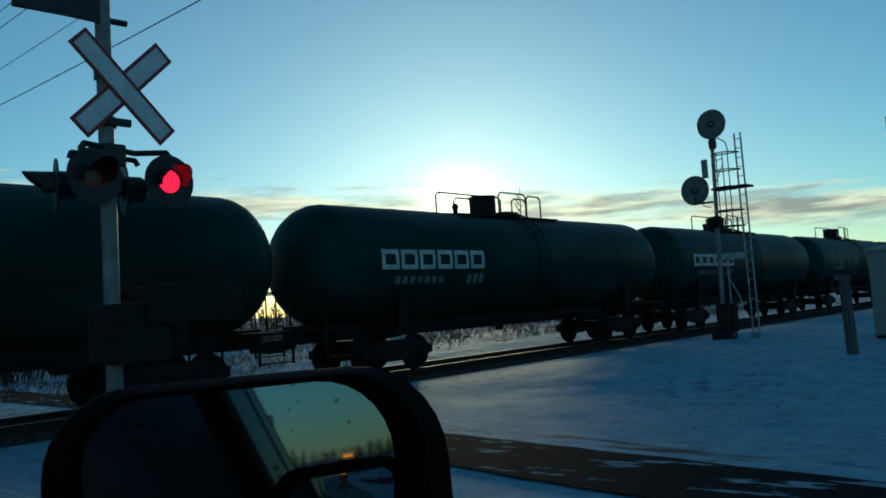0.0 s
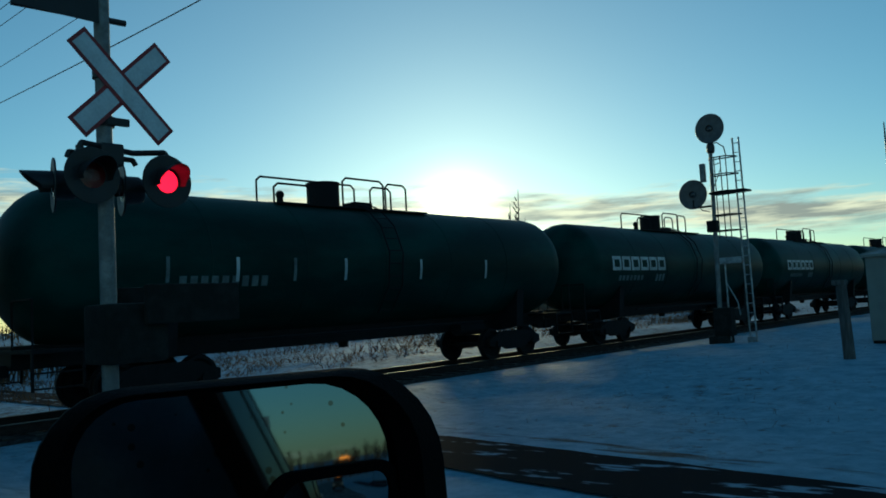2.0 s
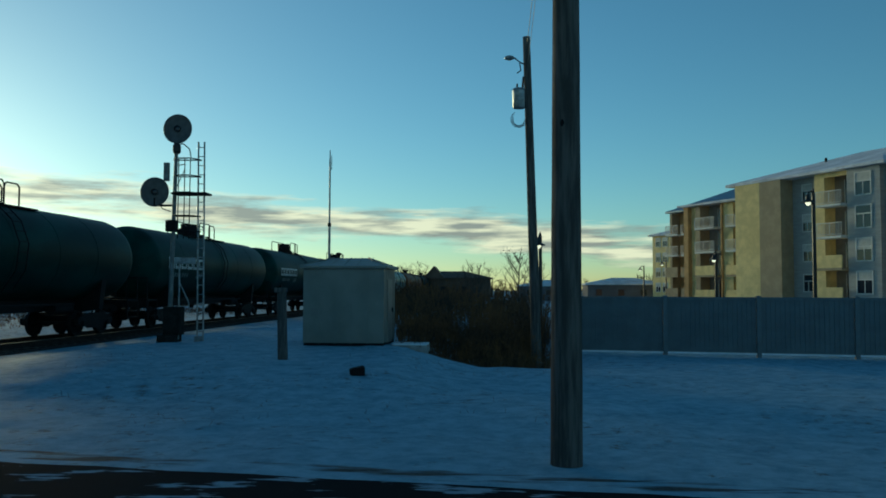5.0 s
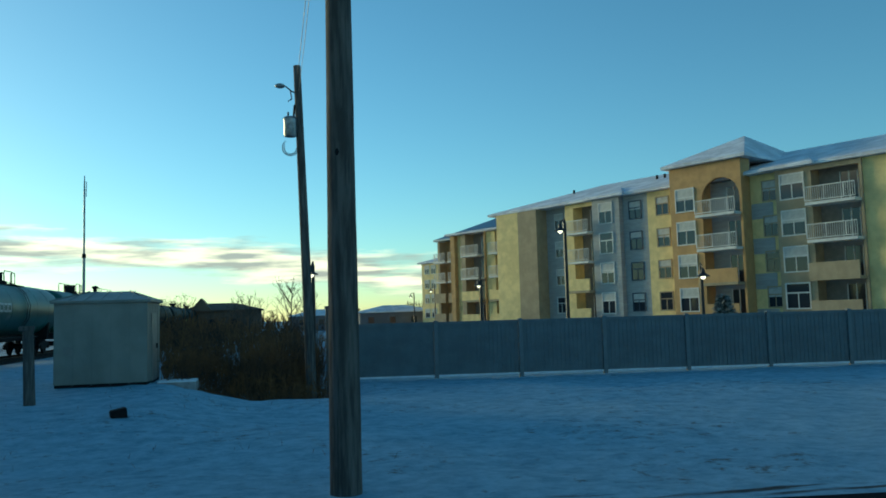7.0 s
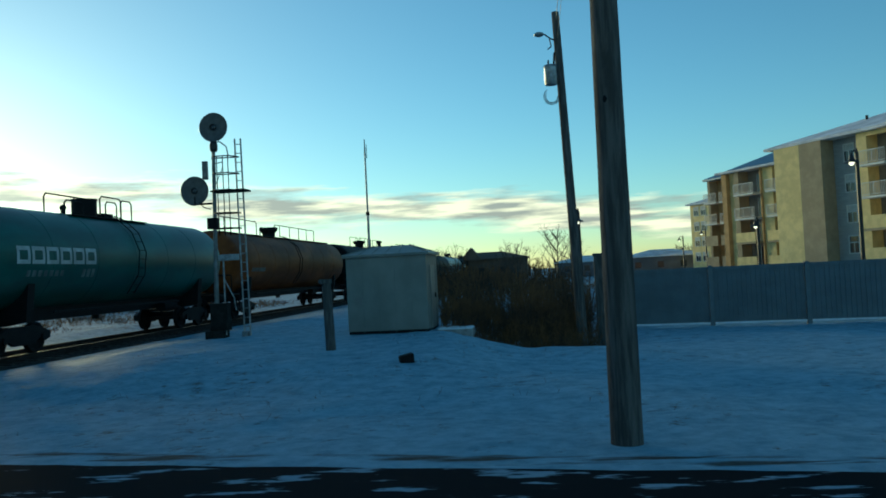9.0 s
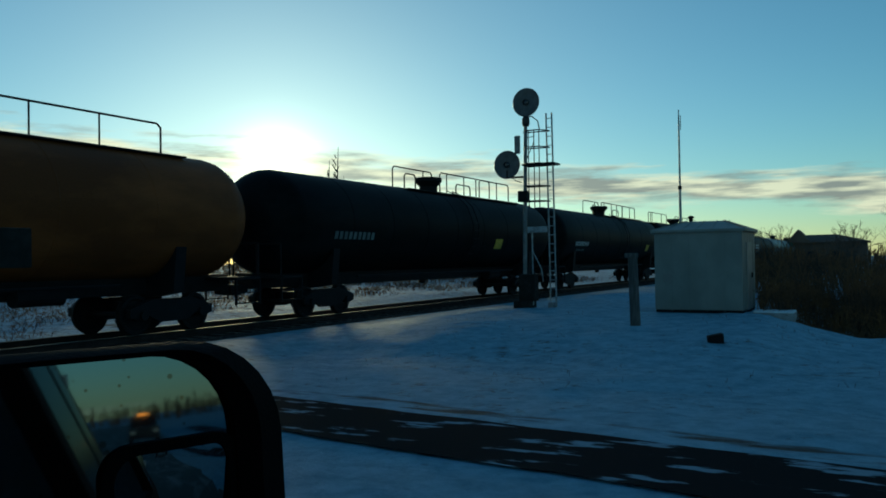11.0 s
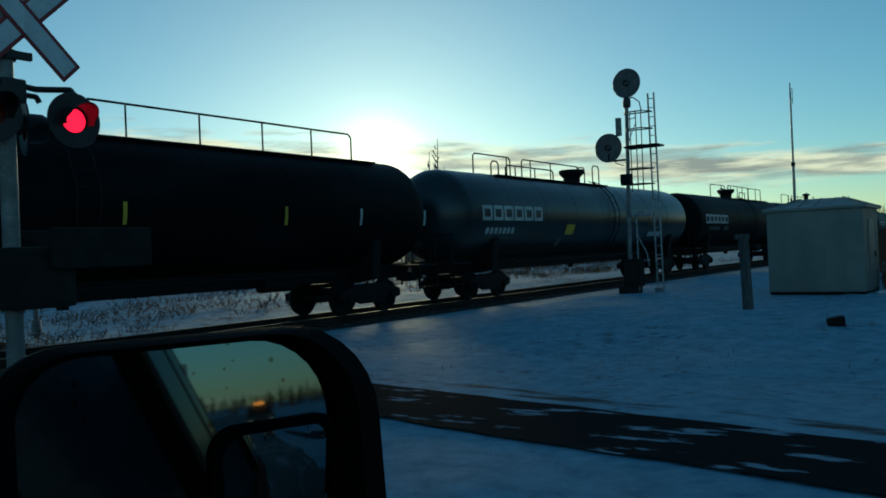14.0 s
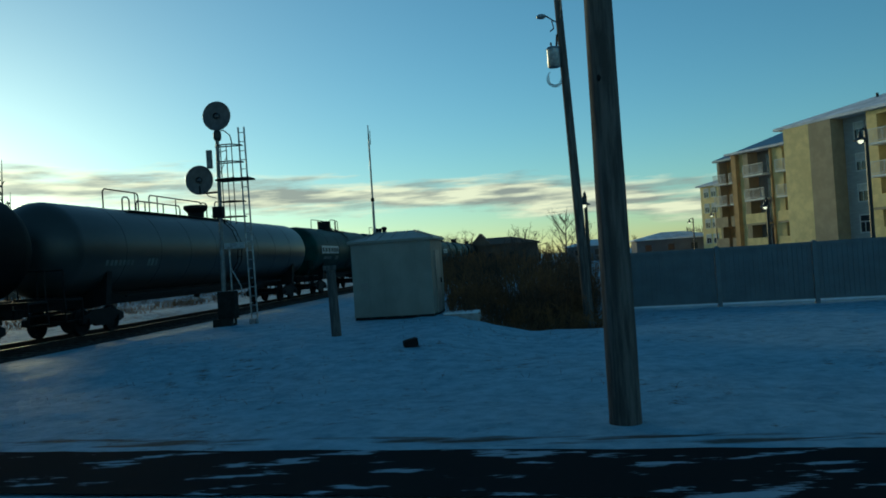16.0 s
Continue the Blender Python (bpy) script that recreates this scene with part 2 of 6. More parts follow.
def sm(a, b, v):
    t = min(1, max(0, (v - a) / (b - a)))
    return t * t * (3 - 2 * t)


# ---- ground, road, path ----
TRACK_X, RAIL_Z, SPEED = -16.1, 0.34, 21.0
PATH_Y = (7.52, 9.32)
ROAD_Y = (-7.0, 3.0)


def path_bend(x):
    """The path runs a little aslant."""
    return -0.12 * (min(max(x, -22), 14) + 2.0)


def gz(x, y):
    """Height of the snowy ground."""
    z = -0.15
    z += 0.46 * sm(13.5, 22.5, y) * (1 - sm(-3.2, -0.6, x)) * (1 - 0.5 * sm(34, 60, y))      # berm by the signal hut
    z += -0.75 * sm(23, 26.5, y) * sm(-3.6, -1.2, x) * (1 - sm(1.2, 3.2, x)) * (1 - 0.5 * sm(40, 60, y))   # brushy ditch
    z += -0.13 * sm(22, 28, y) * sm(1.5, 4.0, x)
    d = abs(x - TRACK_X)
    bed = 1 - sm(2.3, 4.6, d)
    z = z * (1 - bed) + (0.09 if d > 1.35 else 0.02) * bed
    yb = y - path_bend(x)
    flat = (1 - sm(PATH_Y[1] + 0.1, PATH_Y[1] + 1.6, yb)) * sm(PATH_Y[0] - 1.2, PATH_Y[0] - 0.1, yb) * sm(2.3, 5.5, d)
    road = (1 - sm(ROAD_Y[1] + 0.1, ROAD_Y[1] + 2.0, y)) * sm(ROAD_Y[0] - 2, ROAD_Y[0] - 0.1, y)
    amp = 0.085 * (1 - max(flat, road)) * sm(3.0, 5.0, d)
    z += amp * (noise.noise((x * 0.35, y * 0.35, 0)) + 0.5 * noise.noise((x * 1.1, y * 1.1, 3)) + 0.25 * noise.noise((x * 3, y * 3, 7)))
    up = road * (1 - sm(4, 12, d))
    z = z * (1 - up) + 0.27 * up
    return z


def spread(lo, hi, step, far):
    c = list(np.arange(lo, hi, step))
    s, v = step, hi
    while v < far:
        c.append(v)
        s *= 1.28
        v += s
    c.append(far)
    s, v, left = step, lo - step, []
    while v > -far:
        left.append(v)
        s *= 1.28
        v -= s
    left.append(-far)
    return left[::-1] + c


def sheet(name, xs, ys, zf, material):
    v = [(x, y, zf(x, y)) for x in xs for y in ys]
    k = len(ys)
    f = [(i * k + j, (i + 1) * k + j, (i + 1) * k + j + 1, i * k + j + 1) for i in range(len(xs) - 1) for j in range(k - 1)]
    me = bpy.data.meshes.new(name)
    me.from_pydata(v, [], f)
    me.materials.append(material)
    me.polygons.foreach_set("use_smooth", [True] * len(f))
    return new(name, me)


def snow_material():
    m = bpy.data.materials.new("trodden_snow")
    m.use_nodes = True
    n, l = m.node_tree.nodes, m.node_tree.links
    b = n["Principled BSDF"]
    b.inputs["Roughness"].default_value = 0.75
    b.inputs["Specular IOR Level"].default_value = 0.25
    co = n.new("ShaderNodeTexCoord")

    def noise_at(scale, detail, stretch=(1, 1, 1), rough=0.6):
        mp = n.new("ShaderNodeMapping")
        mp.inputs["Scale"].default_value = stretch
        l.new(co.outputs["Object"], mp.inputs[0])
        t = n.new("ShaderNodeTexNoise")
        t.inputs["Scale"].default_value, t.inputs["Detail"].default_value, t.inputs["Roughness"].default_value = scale, detail, rough
        l.new(mp.outputs[0], t.inputs["Vector"])
        return t.outputs[0]

    def ramp(v, lo, hi, c0, c1):
        r = n.new("ShaderNodeValToRGB")
        r.color_ramp.elements[0].position, r.color_ramp.elements[1].position = lo, hi
        r.color_ramp.elements[0].color, r.color_ramp.elements[1].color = (*c0, 1), (*c1, 1)
        l.new(v, r.inputs[0])
        return r.outputs[0]

    def mix(f, a, c):
        x = n.new("ShaderNodeMix")
        x.data_type = "RGBA"
        l.new(f, x.inputs[0])
        l.new(a, x.inputs[6])
        l.new(c, x.inputs[7])
        return x.outputs[2]

    # the blue of shaded snow is put into this base colour
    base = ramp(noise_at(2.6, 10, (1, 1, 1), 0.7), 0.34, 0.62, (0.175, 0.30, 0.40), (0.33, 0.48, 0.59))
    grass = ramp(noise_at(9, 4), 0.4, 0.6, (0.05, 0.04, 0.028), (0.12, 0.09, 0.055))
    # stubble and soil showing through, more of it away from the path
    holes = noise_at(3.4, 8, (1, 1, 1), 0.74)
    big = noise_at(0.22, 3)
    s = n.new("ShaderNodeMath")
    s.operation = "MULTIPLY_ADD"
    l.new(big, s.inputs[0])
    s.inputs[1].default_value = 0.35
    l.new(holes, s.inputs[2])
    # more grass and soil shows beyond the track, raised to dim its sunlit snow
    spx = n.new("ShaderNodeSeparateXYZ")
    l.new(co.outputs["Object"], spx.inputs[0])
    beyond = n.new("ShaderNodeMapRange")
    beyond.inputs["From Min"].default_value, beyond.inputs["From Max"].default_value = -18.2, -21.5
    beyond.inputs["To Max"].default_value = 0.09
    l.new(spx.outputs[0], beyond.inputs["Value"])
    s2 = n.new("ShaderNodeMath")
    s2.operation = "ADD"
    l.new(s.outputs[0], s2.inputs[0])
    l.new(beyond.outputs[0], s2.inputs[1])
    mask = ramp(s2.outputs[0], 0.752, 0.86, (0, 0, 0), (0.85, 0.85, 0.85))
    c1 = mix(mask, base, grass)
    # bare tyre-polished streaks beside the path
    sp = n.new("ShaderNodeSeparateXYZ")
    l.new(co.outputs["Object"], sp.inputs[0])
    near = n.new("ShaderNodeMapRange")
    near.inputs["From Min"].default_value, near.inputs["From Max"].default_value = 0.95, 0.15
    sub = n.new("ShaderNodeMath")
    sub.operation = "SUBTRACT"
    sub.inputs[1].default_value = 9.62
    aslant = n.new("ShaderNodeMath")
    aslant.operation = "MULTIPLY_ADD"
    aslant.inputs[1].default_value = 0.12
    l.new(sp.outputs[0], aslant.inputs[0])
    l.new(sp.outputs[1], aslant.inputs[2])
    l.new(aslant.outputs[0], sub.inputs[0])
    ab = n.new("ShaderNodeMath")
    ab.operation = "ABSOLUTE"
    l.new(sub.outputs[0], ab.inputs[0])
    l.new(ab.outputs[0], near.inputs["Value"])
    st = n.new("ShaderNodeMath")
    st.operation = "MULTIPLY"
    l.new(near.outputs[0], st.inputs[0])
    l.new(noise_at(1.1, 6, (0.42, 3.2, 1)), st.inputs[1])
    soil = ramp(noise_at(14, 3), 0.4, 0.6, (0.035, 0.033, 0.032), (0.07, 0.065, 0.06))
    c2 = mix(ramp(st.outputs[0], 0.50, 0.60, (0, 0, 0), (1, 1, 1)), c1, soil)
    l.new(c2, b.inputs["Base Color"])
    bp = n.new("ShaderNodeBump")
    bp.inputs["Strength"].default_value, bp.inputs["Distance"].default_value = 0.6, 0.11
    l.new(noise_at(6.5, 10, (1, 1, 1), 0.72), bp.inputs["Height"])
    l.new(bp.outputs[0], b.inputs["Normal"])
    return m


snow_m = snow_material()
wet_asphalt = mat("dark_asphalt_with_packed_snow", (0.016, 0.017, 0.019), 0.9, col2=(0.32, 0.38, 0.44), scale=2.6, edge=(0.575, 0.62), bump=0.35, fine=60, stretch=(0.4, 1.5, 1), spec=0.02)
road_m = mat("slushy_asphalt_road", (0.040, 0.038, 0.036), 0.55, col2=(0.24, 0.24, 0.25), scale=0.9, edge=(0.50, 0.66), bump=0.4, fine=50, stretch=(0.15, 1.3, 1), rough2=0.9, spec=0.2)

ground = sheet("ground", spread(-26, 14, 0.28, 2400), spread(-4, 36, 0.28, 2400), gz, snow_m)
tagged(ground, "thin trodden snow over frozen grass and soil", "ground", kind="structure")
path = sheet("pavement", spread(-24, 12, 0.5, 90), list(np.linspace(PATH_Y[0], PATH_Y[1], 9)), lambda x, y: gz(x, y + path_bend(x)) + 0.03, wet_asphalt)
for v in path.data.vertices:
    v.co.y += path_bend(v.co.x) + 0.10 * noise.noise((v.co.x * 0.9, v.co.y, 3)) + 0.05 * noise.noise((v.co.x * 2.9, v.co.y, 8))
tagged(path, "dark wet asphalt path with patches of packed snow", "path", kind="structure")
road = sheet("road", spread(-30, 14, 0.6, 200), list(np.linspace(ROAD_Y[0], ROAD_Y[1], 15)), lambda x, y: gz(x, y) + 0.012 + 0.03 * sm(0, 1.5, min(y - ROAD_Y[0], ROAD_Y[1] - y)), road_m)
tagged(road, "slushy asphalt road leading over the level crossing", "road", kind="structure")


# ---- railway track ----
def build_track():
    tr = thing("railway_track", pose(TRACK_X, 0, 0), "steel railway track on dark ballast", "track", kind="structure")
    bm = B()
    prof = [(-2.2, -0.14), (-1.42, 0.14), (1.42, 0.14), (2.2, -0.14)]
    ys = spread(-30, 90, 0.6, 900)
    rows = []
    for y in ys:
        rows.append([bm.verts.new((px + 0.12 * noise.noise((px, y * 0.8, 1)), y, pz + 0.03 * noise.noise((px * 2, y * 1.7, 5)))) for px, pz in [(a + (b - a) * k / 3, c + (e - c) * k / 3) for (a, c), (b, e) in zip(prof, prof[1:]) for k in range(3)] + [prof[-1]]])
    for a, b in zip(rows, rows[1:]):
        for i in range(len(a) - 1):
            bm.faces.new((a[i], b[i], b[i + 1], a[i + 1]))
    bmesh.ops.recalc_face_normals(bm, faces=bm.faces)
    tagged(part("ballast", bm, ballast_m, tr, "dark crushed-stone ballast"), kind="stuff")
    for sx in (-0.7535, 0.7535):
        bm = B()
        pr = [(-0.07, 0.165), (0.07, 0.165), (0.07, 0.18), (0.012, 0.20), (0.012, 0.295), (0.036, 0.305), (0.036, 0.33), (-0.036, 0.33), (-0.036, 0.305), (-0.012, 0.295), (-0.012, 0.20), (-0.07, 0.18)]
        ends = [[bm.verts.new((sx + a, y, z)) for a, z in pr] for y in (-900, 900)]
        for i in range(len(pr)):
            j = (i + 1) % len(pr)
            bm.faces.new((ends[0][i], ends[0][j], ends[1][j], ends[1][i]))
        bmesh.ops.recalc_face_normals(bm, faces=bm.faces)
        rail = part("rail", bm, steel_rail, tr)
        bm = B()
        box(bm, (sx - 0.034, -900, 0.331), (sx + 0.034, 900, 0.340), 0.002)
        part("rail_head", bm, rail_head, rail, "polished running surface")
    bm = B()
    box(bm, (-1.27, -0.11, 0.02), (1.27, 0.11, 0.168), 0.012)
    first = part("tie", bm, tie_wood, tr)
    first.location = (0, -18, 0)
    for i in range(1, 230):
        again(first, tr, (0.02 * math.sin(i * 7.3), -18 + i * 0.55, 0.004 * math.sin(i * 3.1)), (0, 0, 1.2 * math.sin(i * 2.7)))
    # timber crossing panels of the road
    for xo in (-1.55, 0.0, 1.55):
        bm = B()
        w = 0.6 if xo == 0 else 0.62
        box(bm, (xo - w, ROAD_Y[0], 0.17), (xo + w, ROAD_Y[1], 0.325), 0.01)
        part("crossing_panel", bm, tie_wood, tr, "worn rubber and timber crossing panel")
    return tr


build_track()


# ---- tank cars ----
def tube_block(bm, y0, y1, z0, z1, rad, cz, lift=0.012, n=4):
    """A thin painted plate that follows the shell, facing +x."""
    a0, a1 = math.asin((z0 - cz) / rad), math.asin((z1 - cz) / rad)
    grid = [[bm.verts.new(((rad + lift) * math.cos(a0 + (a1 - a0) * i / n), y, cz + (rad + lift) * math.sin(a0 + (a1 - a0) * i / n))) for i in range(n + 1)] for y in (y0, y1)]
    for i in range(n):
        bm.faces.new((grid[0][i], grid[1][i], grid[1][i + 1], grid[0][i + 1]))


def build_bogie(parent, y):
    bg_ = new("bogie")
    bg_.parent = parent
    bg_.location = (0, y, 0)
    for sx in (-1.0, 1.0):
        bm = B()
        pts = [(-1.25, 0.42), (-1.25, 0.62), (-0.62, 0.82), (0.62, 0.82), (1.25, 0.62), (1.25, 0.42), (1.0, 0.36), (0.75, 0.46), (0.4, 0.28), (-0.4, 0.28), (-0.75, 0.46), (-1.0, 0.36)]
        va = [bm.verts.new((sx - 0.07, a, b)) for a, b in pts]
        vb = [bm.verts.new((sx + 0.07, a, b)) for a, b in pts]
        bm.faces.new(va)
        bm.faces.new(vb[::-1])
        for i in range(len(pts)):
            j = (i + 1) % len(pts)
            bm.faces.new((va[i], vb[i], vb[j], va[j]))
        bmesh.ops.recalc_face_normals(bm, faces=bm.faces)
        for k in (-0.16, 0, 0.16):
            rod(bm, (sx, k, 0.40), (sx, k, 0.74), 0.065, seg=8)
        for k in (-0.89, 0.89):
            rod(bm, (sx - 0.12, k, 0.46), (sx + 0.14, k, 0.46), 0.11, seg=10)
        part("side_frame", bm, steel_dark, bg_)
    bm = B()
    box(bm, (-1.05, -0.2, 0.45), (1.05, 0.2, 0.72), 0.03)
    part("bolster", bm, steel_dark, bg_)
    for k in (-0.89, 0.89):
        for sx in (-0.76, 0.76):
            s = 1 if sx > 0 else -1
            bm = B()
            m = Matrix.Translation((sx, k, 0.46)) @ Matrix.Rotation(radians(90), 4, "Y")
            lathe(bm, [(0, -0.03 * s), (0.12, -0.06 * s), (0.16, 0.0), (0.36, 0.0), (0.40, -0.05 * s), (0.49, -0.05 * s), (0.49, -0.03 * s), (0.46, -0.03 * s), (0.455, 0.08 * s), (0.38, 0.08 * s), (0.34, 0.03 * s), (0.15, 0.03 * s), (0.1, 0.08 * s), (0, 0.08 * s)], m, 24)
            part("wheel", bm, steel_dark, bg_, smooth=True)
        bm = B()
        rod(bm, (-0.95, k, 0.46), (0.95, k, 0.46), 0.075)
        part("axle", bm, steel_dark, bg_)
    return bg_


def build_tank_car(L, paint, style, label, logo=False, numbers=(), marks=()):
    """A tank car, its middle at the origin, along y, standing on the rail at z = 0."""
    car = thing("tank_car", pose(0, 0, -60), label, "tank car", group="cars of the freight train")
    R, CZ = 1.55, 2.82
    half = L / 2 - 0.32
    bm = B()
    prof = [(0, -half)]
    for i in range(1, 9):
        a = math.pi / 2 * i / 8
        prof.append((R * math.sin(a), -half + 1.15 * (1 - math.cos(a))))
    n = int(L / 2.6)
    for i in range(1, n):
        yy = -half + 1.15 + (2 * half - 2.3) * i / n
        prof += [(R, yy - 0.02), (R + 0.008, yy - 0.012), (R + 0.008, yy + 0.012), (R, yy + 0.02)]
    prof += [(r, -h) for r, h in prof[:9][::-1]]
    lathe(bm, prof, Matrix.Translation((0, 0, CZ)) @ Matrix.Rotation(radians(-90), 4, "X"), 56)
    tank = part("tank", bm, paint, car, smooth=True)
    # centre sill, stub sills and saddles
    bm = B()
    box(bm, (-0.34, -(L / 2 - 0.5), 0.90), (0.34, L / 2 - 0.5, 1.34), 0.02)
    part("centre_sill", bm, steel_dark, car)
    for s in (-1, 1):
        bm = B()
        y = s * (L / 2 - 3.1)
        va, vb = [], []
        for i in range(13):
            a = radians(-150 + 120 * i / 12)
            va.append(((R + 0.02) * math.cos(a), CZ + (R + 0.02) * math.sin(a)))
        low = [(1.25, 0.95), (0.5, 0.84), (-0.5, 0.84), (-1.25, 0.95)]
        ring = va + low
        f0 = [bm.verts.new((a, y - 0.16, b)) for a, b in ring]
        f1 = [bm.verts.new((a, y + 0.16, b)) for a, b in ring]
        bm.faces.new(f0)
        bm.faces.new(f1[::-1])
        for i in range(len(ring)):
            j = (i + 1) % len(ring)
            bm.faces.new((f0[i], f1[i], f1[j], f0[j]))
        bmesh.ops.recalc_face_normals(bm, faces=bm.faces)
        part("saddle", bm, steel_dark, car)
        build_bogie(car, y)
        # coupler
        bm = B()
        box(bm, (-0.11, min(s * (L / 2 - 0.55), s * (L / 2 + 0.02)), 0.78), (0.11, max(s * (L / 2 - 0.55), s * (L / 2 + 0.02)), 1.0), 0.03)
        box(bm, (-0.2, min(s * (L / 2 - 0.2), s * L / 2), 0.74), (0.16, max(s * (L / 2 - 0.2), s * L / 2), 1.04), 0.04)
        part("coupler", bm, steel_dark, car)
        # end platform with safety rails
        bm = B()
        e0, e1 = sorted((s * (L / 2 - 0.42), s * (L / 2 - 1.35)))
        box(bm, (-1.42, e0, 1.20), (1.42, e1, 1.27), 0.01)
        part("end_platform", bm, steel_dark, car)
        for sx in (-1.40, 1.40):
            bm = B()
            box(bm, (sx - 0.03, e0, 0.55), (sx + 0.03, e0 + 0.04, 1.2))
            box(bm, (sx - 0.03, e1 - 0.04, 0.55), (sx + 0.03, e1, 1.2))
            for zz in (0.58, 0.85):
                box(bm, (sx - 0.03, e0, zz), (sx + 0.03, e1, zz + 0.03))
            part("side_step", bm, steel_dark, car)
        bm = B()
        ye = s * (L / 2 - 0.46)
        pipe(bm, [(-1.38, ye, 1.26), (-1.38, ye, 2.15), (-0.5, ye, 2.15), (-0.5, ye, 1.26)], 0.022)
        part("end_handrail", bm, steel_dark, car)
        bm = B()
        pipe(bm, [(1.38, ye, 1.26), (1.38, ye, 2.15), (0.5, ye, 2.15), (0.5, ye, 1.26)], 0.022)
        part("end_handrail", bm, steel_dark, car)
    # brake gear and outlet below the belly
    bm = B()
    rod(bm, (0, -0.2, CZ - R + 0.05), (0, -0.2, 0.75), 0.18, 0.12)
    box(bm, (-0.25, -0.5, 0.95), (0.25, 0.1, 1.2), 0.03)
    part("bottom_outlet", bm, steel_dark, car)
    bm = B()
    for sx in (-1.05, 1.05):
        rod(bm, (sx, -(L / 2 - 4.6), 1.16), (sx, L / 2 - 4.6, 1.16), 0.035, seg=8)
    part("side_pipe", bm, steel_dark, car)
    bm = B()
    rod(bm, (0.62, L * 0.20, 0.98), (0.62, L * 0.20 + 1.1, 0.98), 0.2, seg=14)
    part("brake_cylinder", bm, steel_dark, car)
    # ladder on the near side up to the walkway
    c0 = {"dome": -0.65, "cup": 0.25, "long": -1.4, "cup_b": 0.4}[style]
    T = CZ + R
    lad = new("ladder")
    lad.parent = car
    for yy in (-0.24, 0.24):
        bm = B()
        pipe(bm, [((R + 0.13) * math.cos(radians(a)), c0 + 0.9 + yy, CZ + (R + 0.13) * math.sin(radians(a))) for a in (-48, -20, 8, 34, 58, 74)], 0.02)
        part("stile", bm, steel_dark, lad)
    rung = None
    for a in range(-45, 75, 11):
        at = ((R + 0.13) * math.cos(radians(a)), c0 + 0.9, CZ + (R + 0.13) * math.sin(radians(a)))
        if rung is None:
            bm = B()
            rod(bm, (0, -0.24, 0), (0, 0.24, 0), 0.013, seg=6)
            rung = part("rung", bm, steel_dark, lad)
            rung.location = at
        else:
            again(rung, lad, at)
    # manway housing
    bm = B()
    if style == "dome":
        lathe(bm, [(0, T - 0.1), (0.42, T - 0.1), (0.42, T + 0.54), (0.44, T + 0.55), (0.44, T + 0.60), (0, T + 0.58)], Matrix.Translation((0, c0, 0)), 24)
        part("manway_housing", bm, steel_dark, car, smooth=True)
        bm = B()
        rod(bm, (0.1, c0 - 1.45, T - 0.05), (0.1, c0 - 1.45, T + 0.14), 0.08)
        bmesh.ops.create_icosphere(bm, subdivisions=2, radius=0.11, matrix=Matrix.Translation((0.1, c0 - 1.45, T + 0.2)))
        part("vent_valve", bm, steel_dark, car, smooth=True)
        bm = B()
        box(bm, (-0.25, c0 + 0.85, T - 0.05), (0.25, c0 + 1.5, T + 0.16), 0.03)
        part("hatch_box", bm, steel_dark, car)
    else:
        lathe(bm, [(0, T - 0.1), (0.36, T - 0.1), (0.36, T + 0.2), (0.54, T + 0.40), (0.54, T + 0.52), (0.51, T + 0.55), (0, T + 0.55)], Matrix.Translation((0, c0, 0)), 24)
        part("manway_housing", bm, steel_dark, car, smooth=True)
    # walkway and handrails
    def rail_loop(ya, yb, h, xs=(-0.75, 0.75), mid=(), low=True):
        for sx in xs:
            b_ = B()
            zb = CZ + math.sqrt(R * R - sx * sx) - 0.03
            pipe(b_, [(sx, ya, zb), (sx, ya, T + h - 0.10), (sx, ya + 0.12, T + h), (sx, yb - 0.12, T + h), (sx, yb, T + h - 0.10), (sx, yb, zb)], 0.027)
            for ym in mid:
                rod(b_, (sx, ym, zb), (sx, ym, T + h), 0.024, seg=6)
            if low:
                rod(b_, (sx, ya, T + h * 0.5), (sx, yb, T + h * 0.5), 0.018, seg=6)
            part("handrail", b_, steel_dark, car)
    if style == "dome":
        rail_loop(-2.5, -1.4, 0.42, xs=(0.4,), low=False)
        rail_loop(-2.45, 0.75, 0.70, xs=(-0.35,), mid=(-0.7,), low=False)
        rail_loop(-0.35, 1.1, 0.72, xs=(0.42,), low=False)
        rail_loop(1.3, 2.1, 0.70, xs=(-0.3, 0.3), low=False)
        wy = (-2.6, 2.5)
    elif style == "cup":
        rail_loop(-7.0, -4.4, 0.80, xs=(-0.3,), mid=(-4.65,), low=False)
        rail_loop(-6.9, -6.4, 0.45, xs=(0.4,), low=False)
        rail_loop(-5.9, -2.2, 0.36, xs=(0.4,), mid=(-5.2, -3.7), low=False)
        rail_loop(-3.5, 1.5, 0.80, xs=(-0.3,), mid=(-2.8, -1.1), low=False)
        rail_loop(1.6, 2.25, 0.80, xs=(-0.35, 0.35), low=False)
        wy = (-7.0, 2.4)
    elif style == "cup_b":
        rail_loop(-1.8, 1.2, 0.85, xs=(-0.3,), mid=(0.5,), low=False)
        rail_loop(-2.1, -1.3, 0.5, xs=(0.4,), low=False)
        rail_loop(1.9, 6.7, 0.92, xs=(-0.3,), mid=(2.5, 4.1, 5.3), low=False)
        rail_loop(4.2, 7.3, 0.75, xs=(0.4,), mid=(6.0,), low=False)
        rail_loop(2.0, 3.3, 0.4, xs=(0.4,), low=False)
        wy = (-2.3, 7.7)
    else:
        rail_loop(-(L / 2 - 2.7), -2.6, 0.85, xs=(-0.3,), mid=(-(L / 2 - 3.4), -7.4, -4.4), low=False)
        rail_loop(-4.0, -2.5, 0.42, xs=(0.4,), low=False)
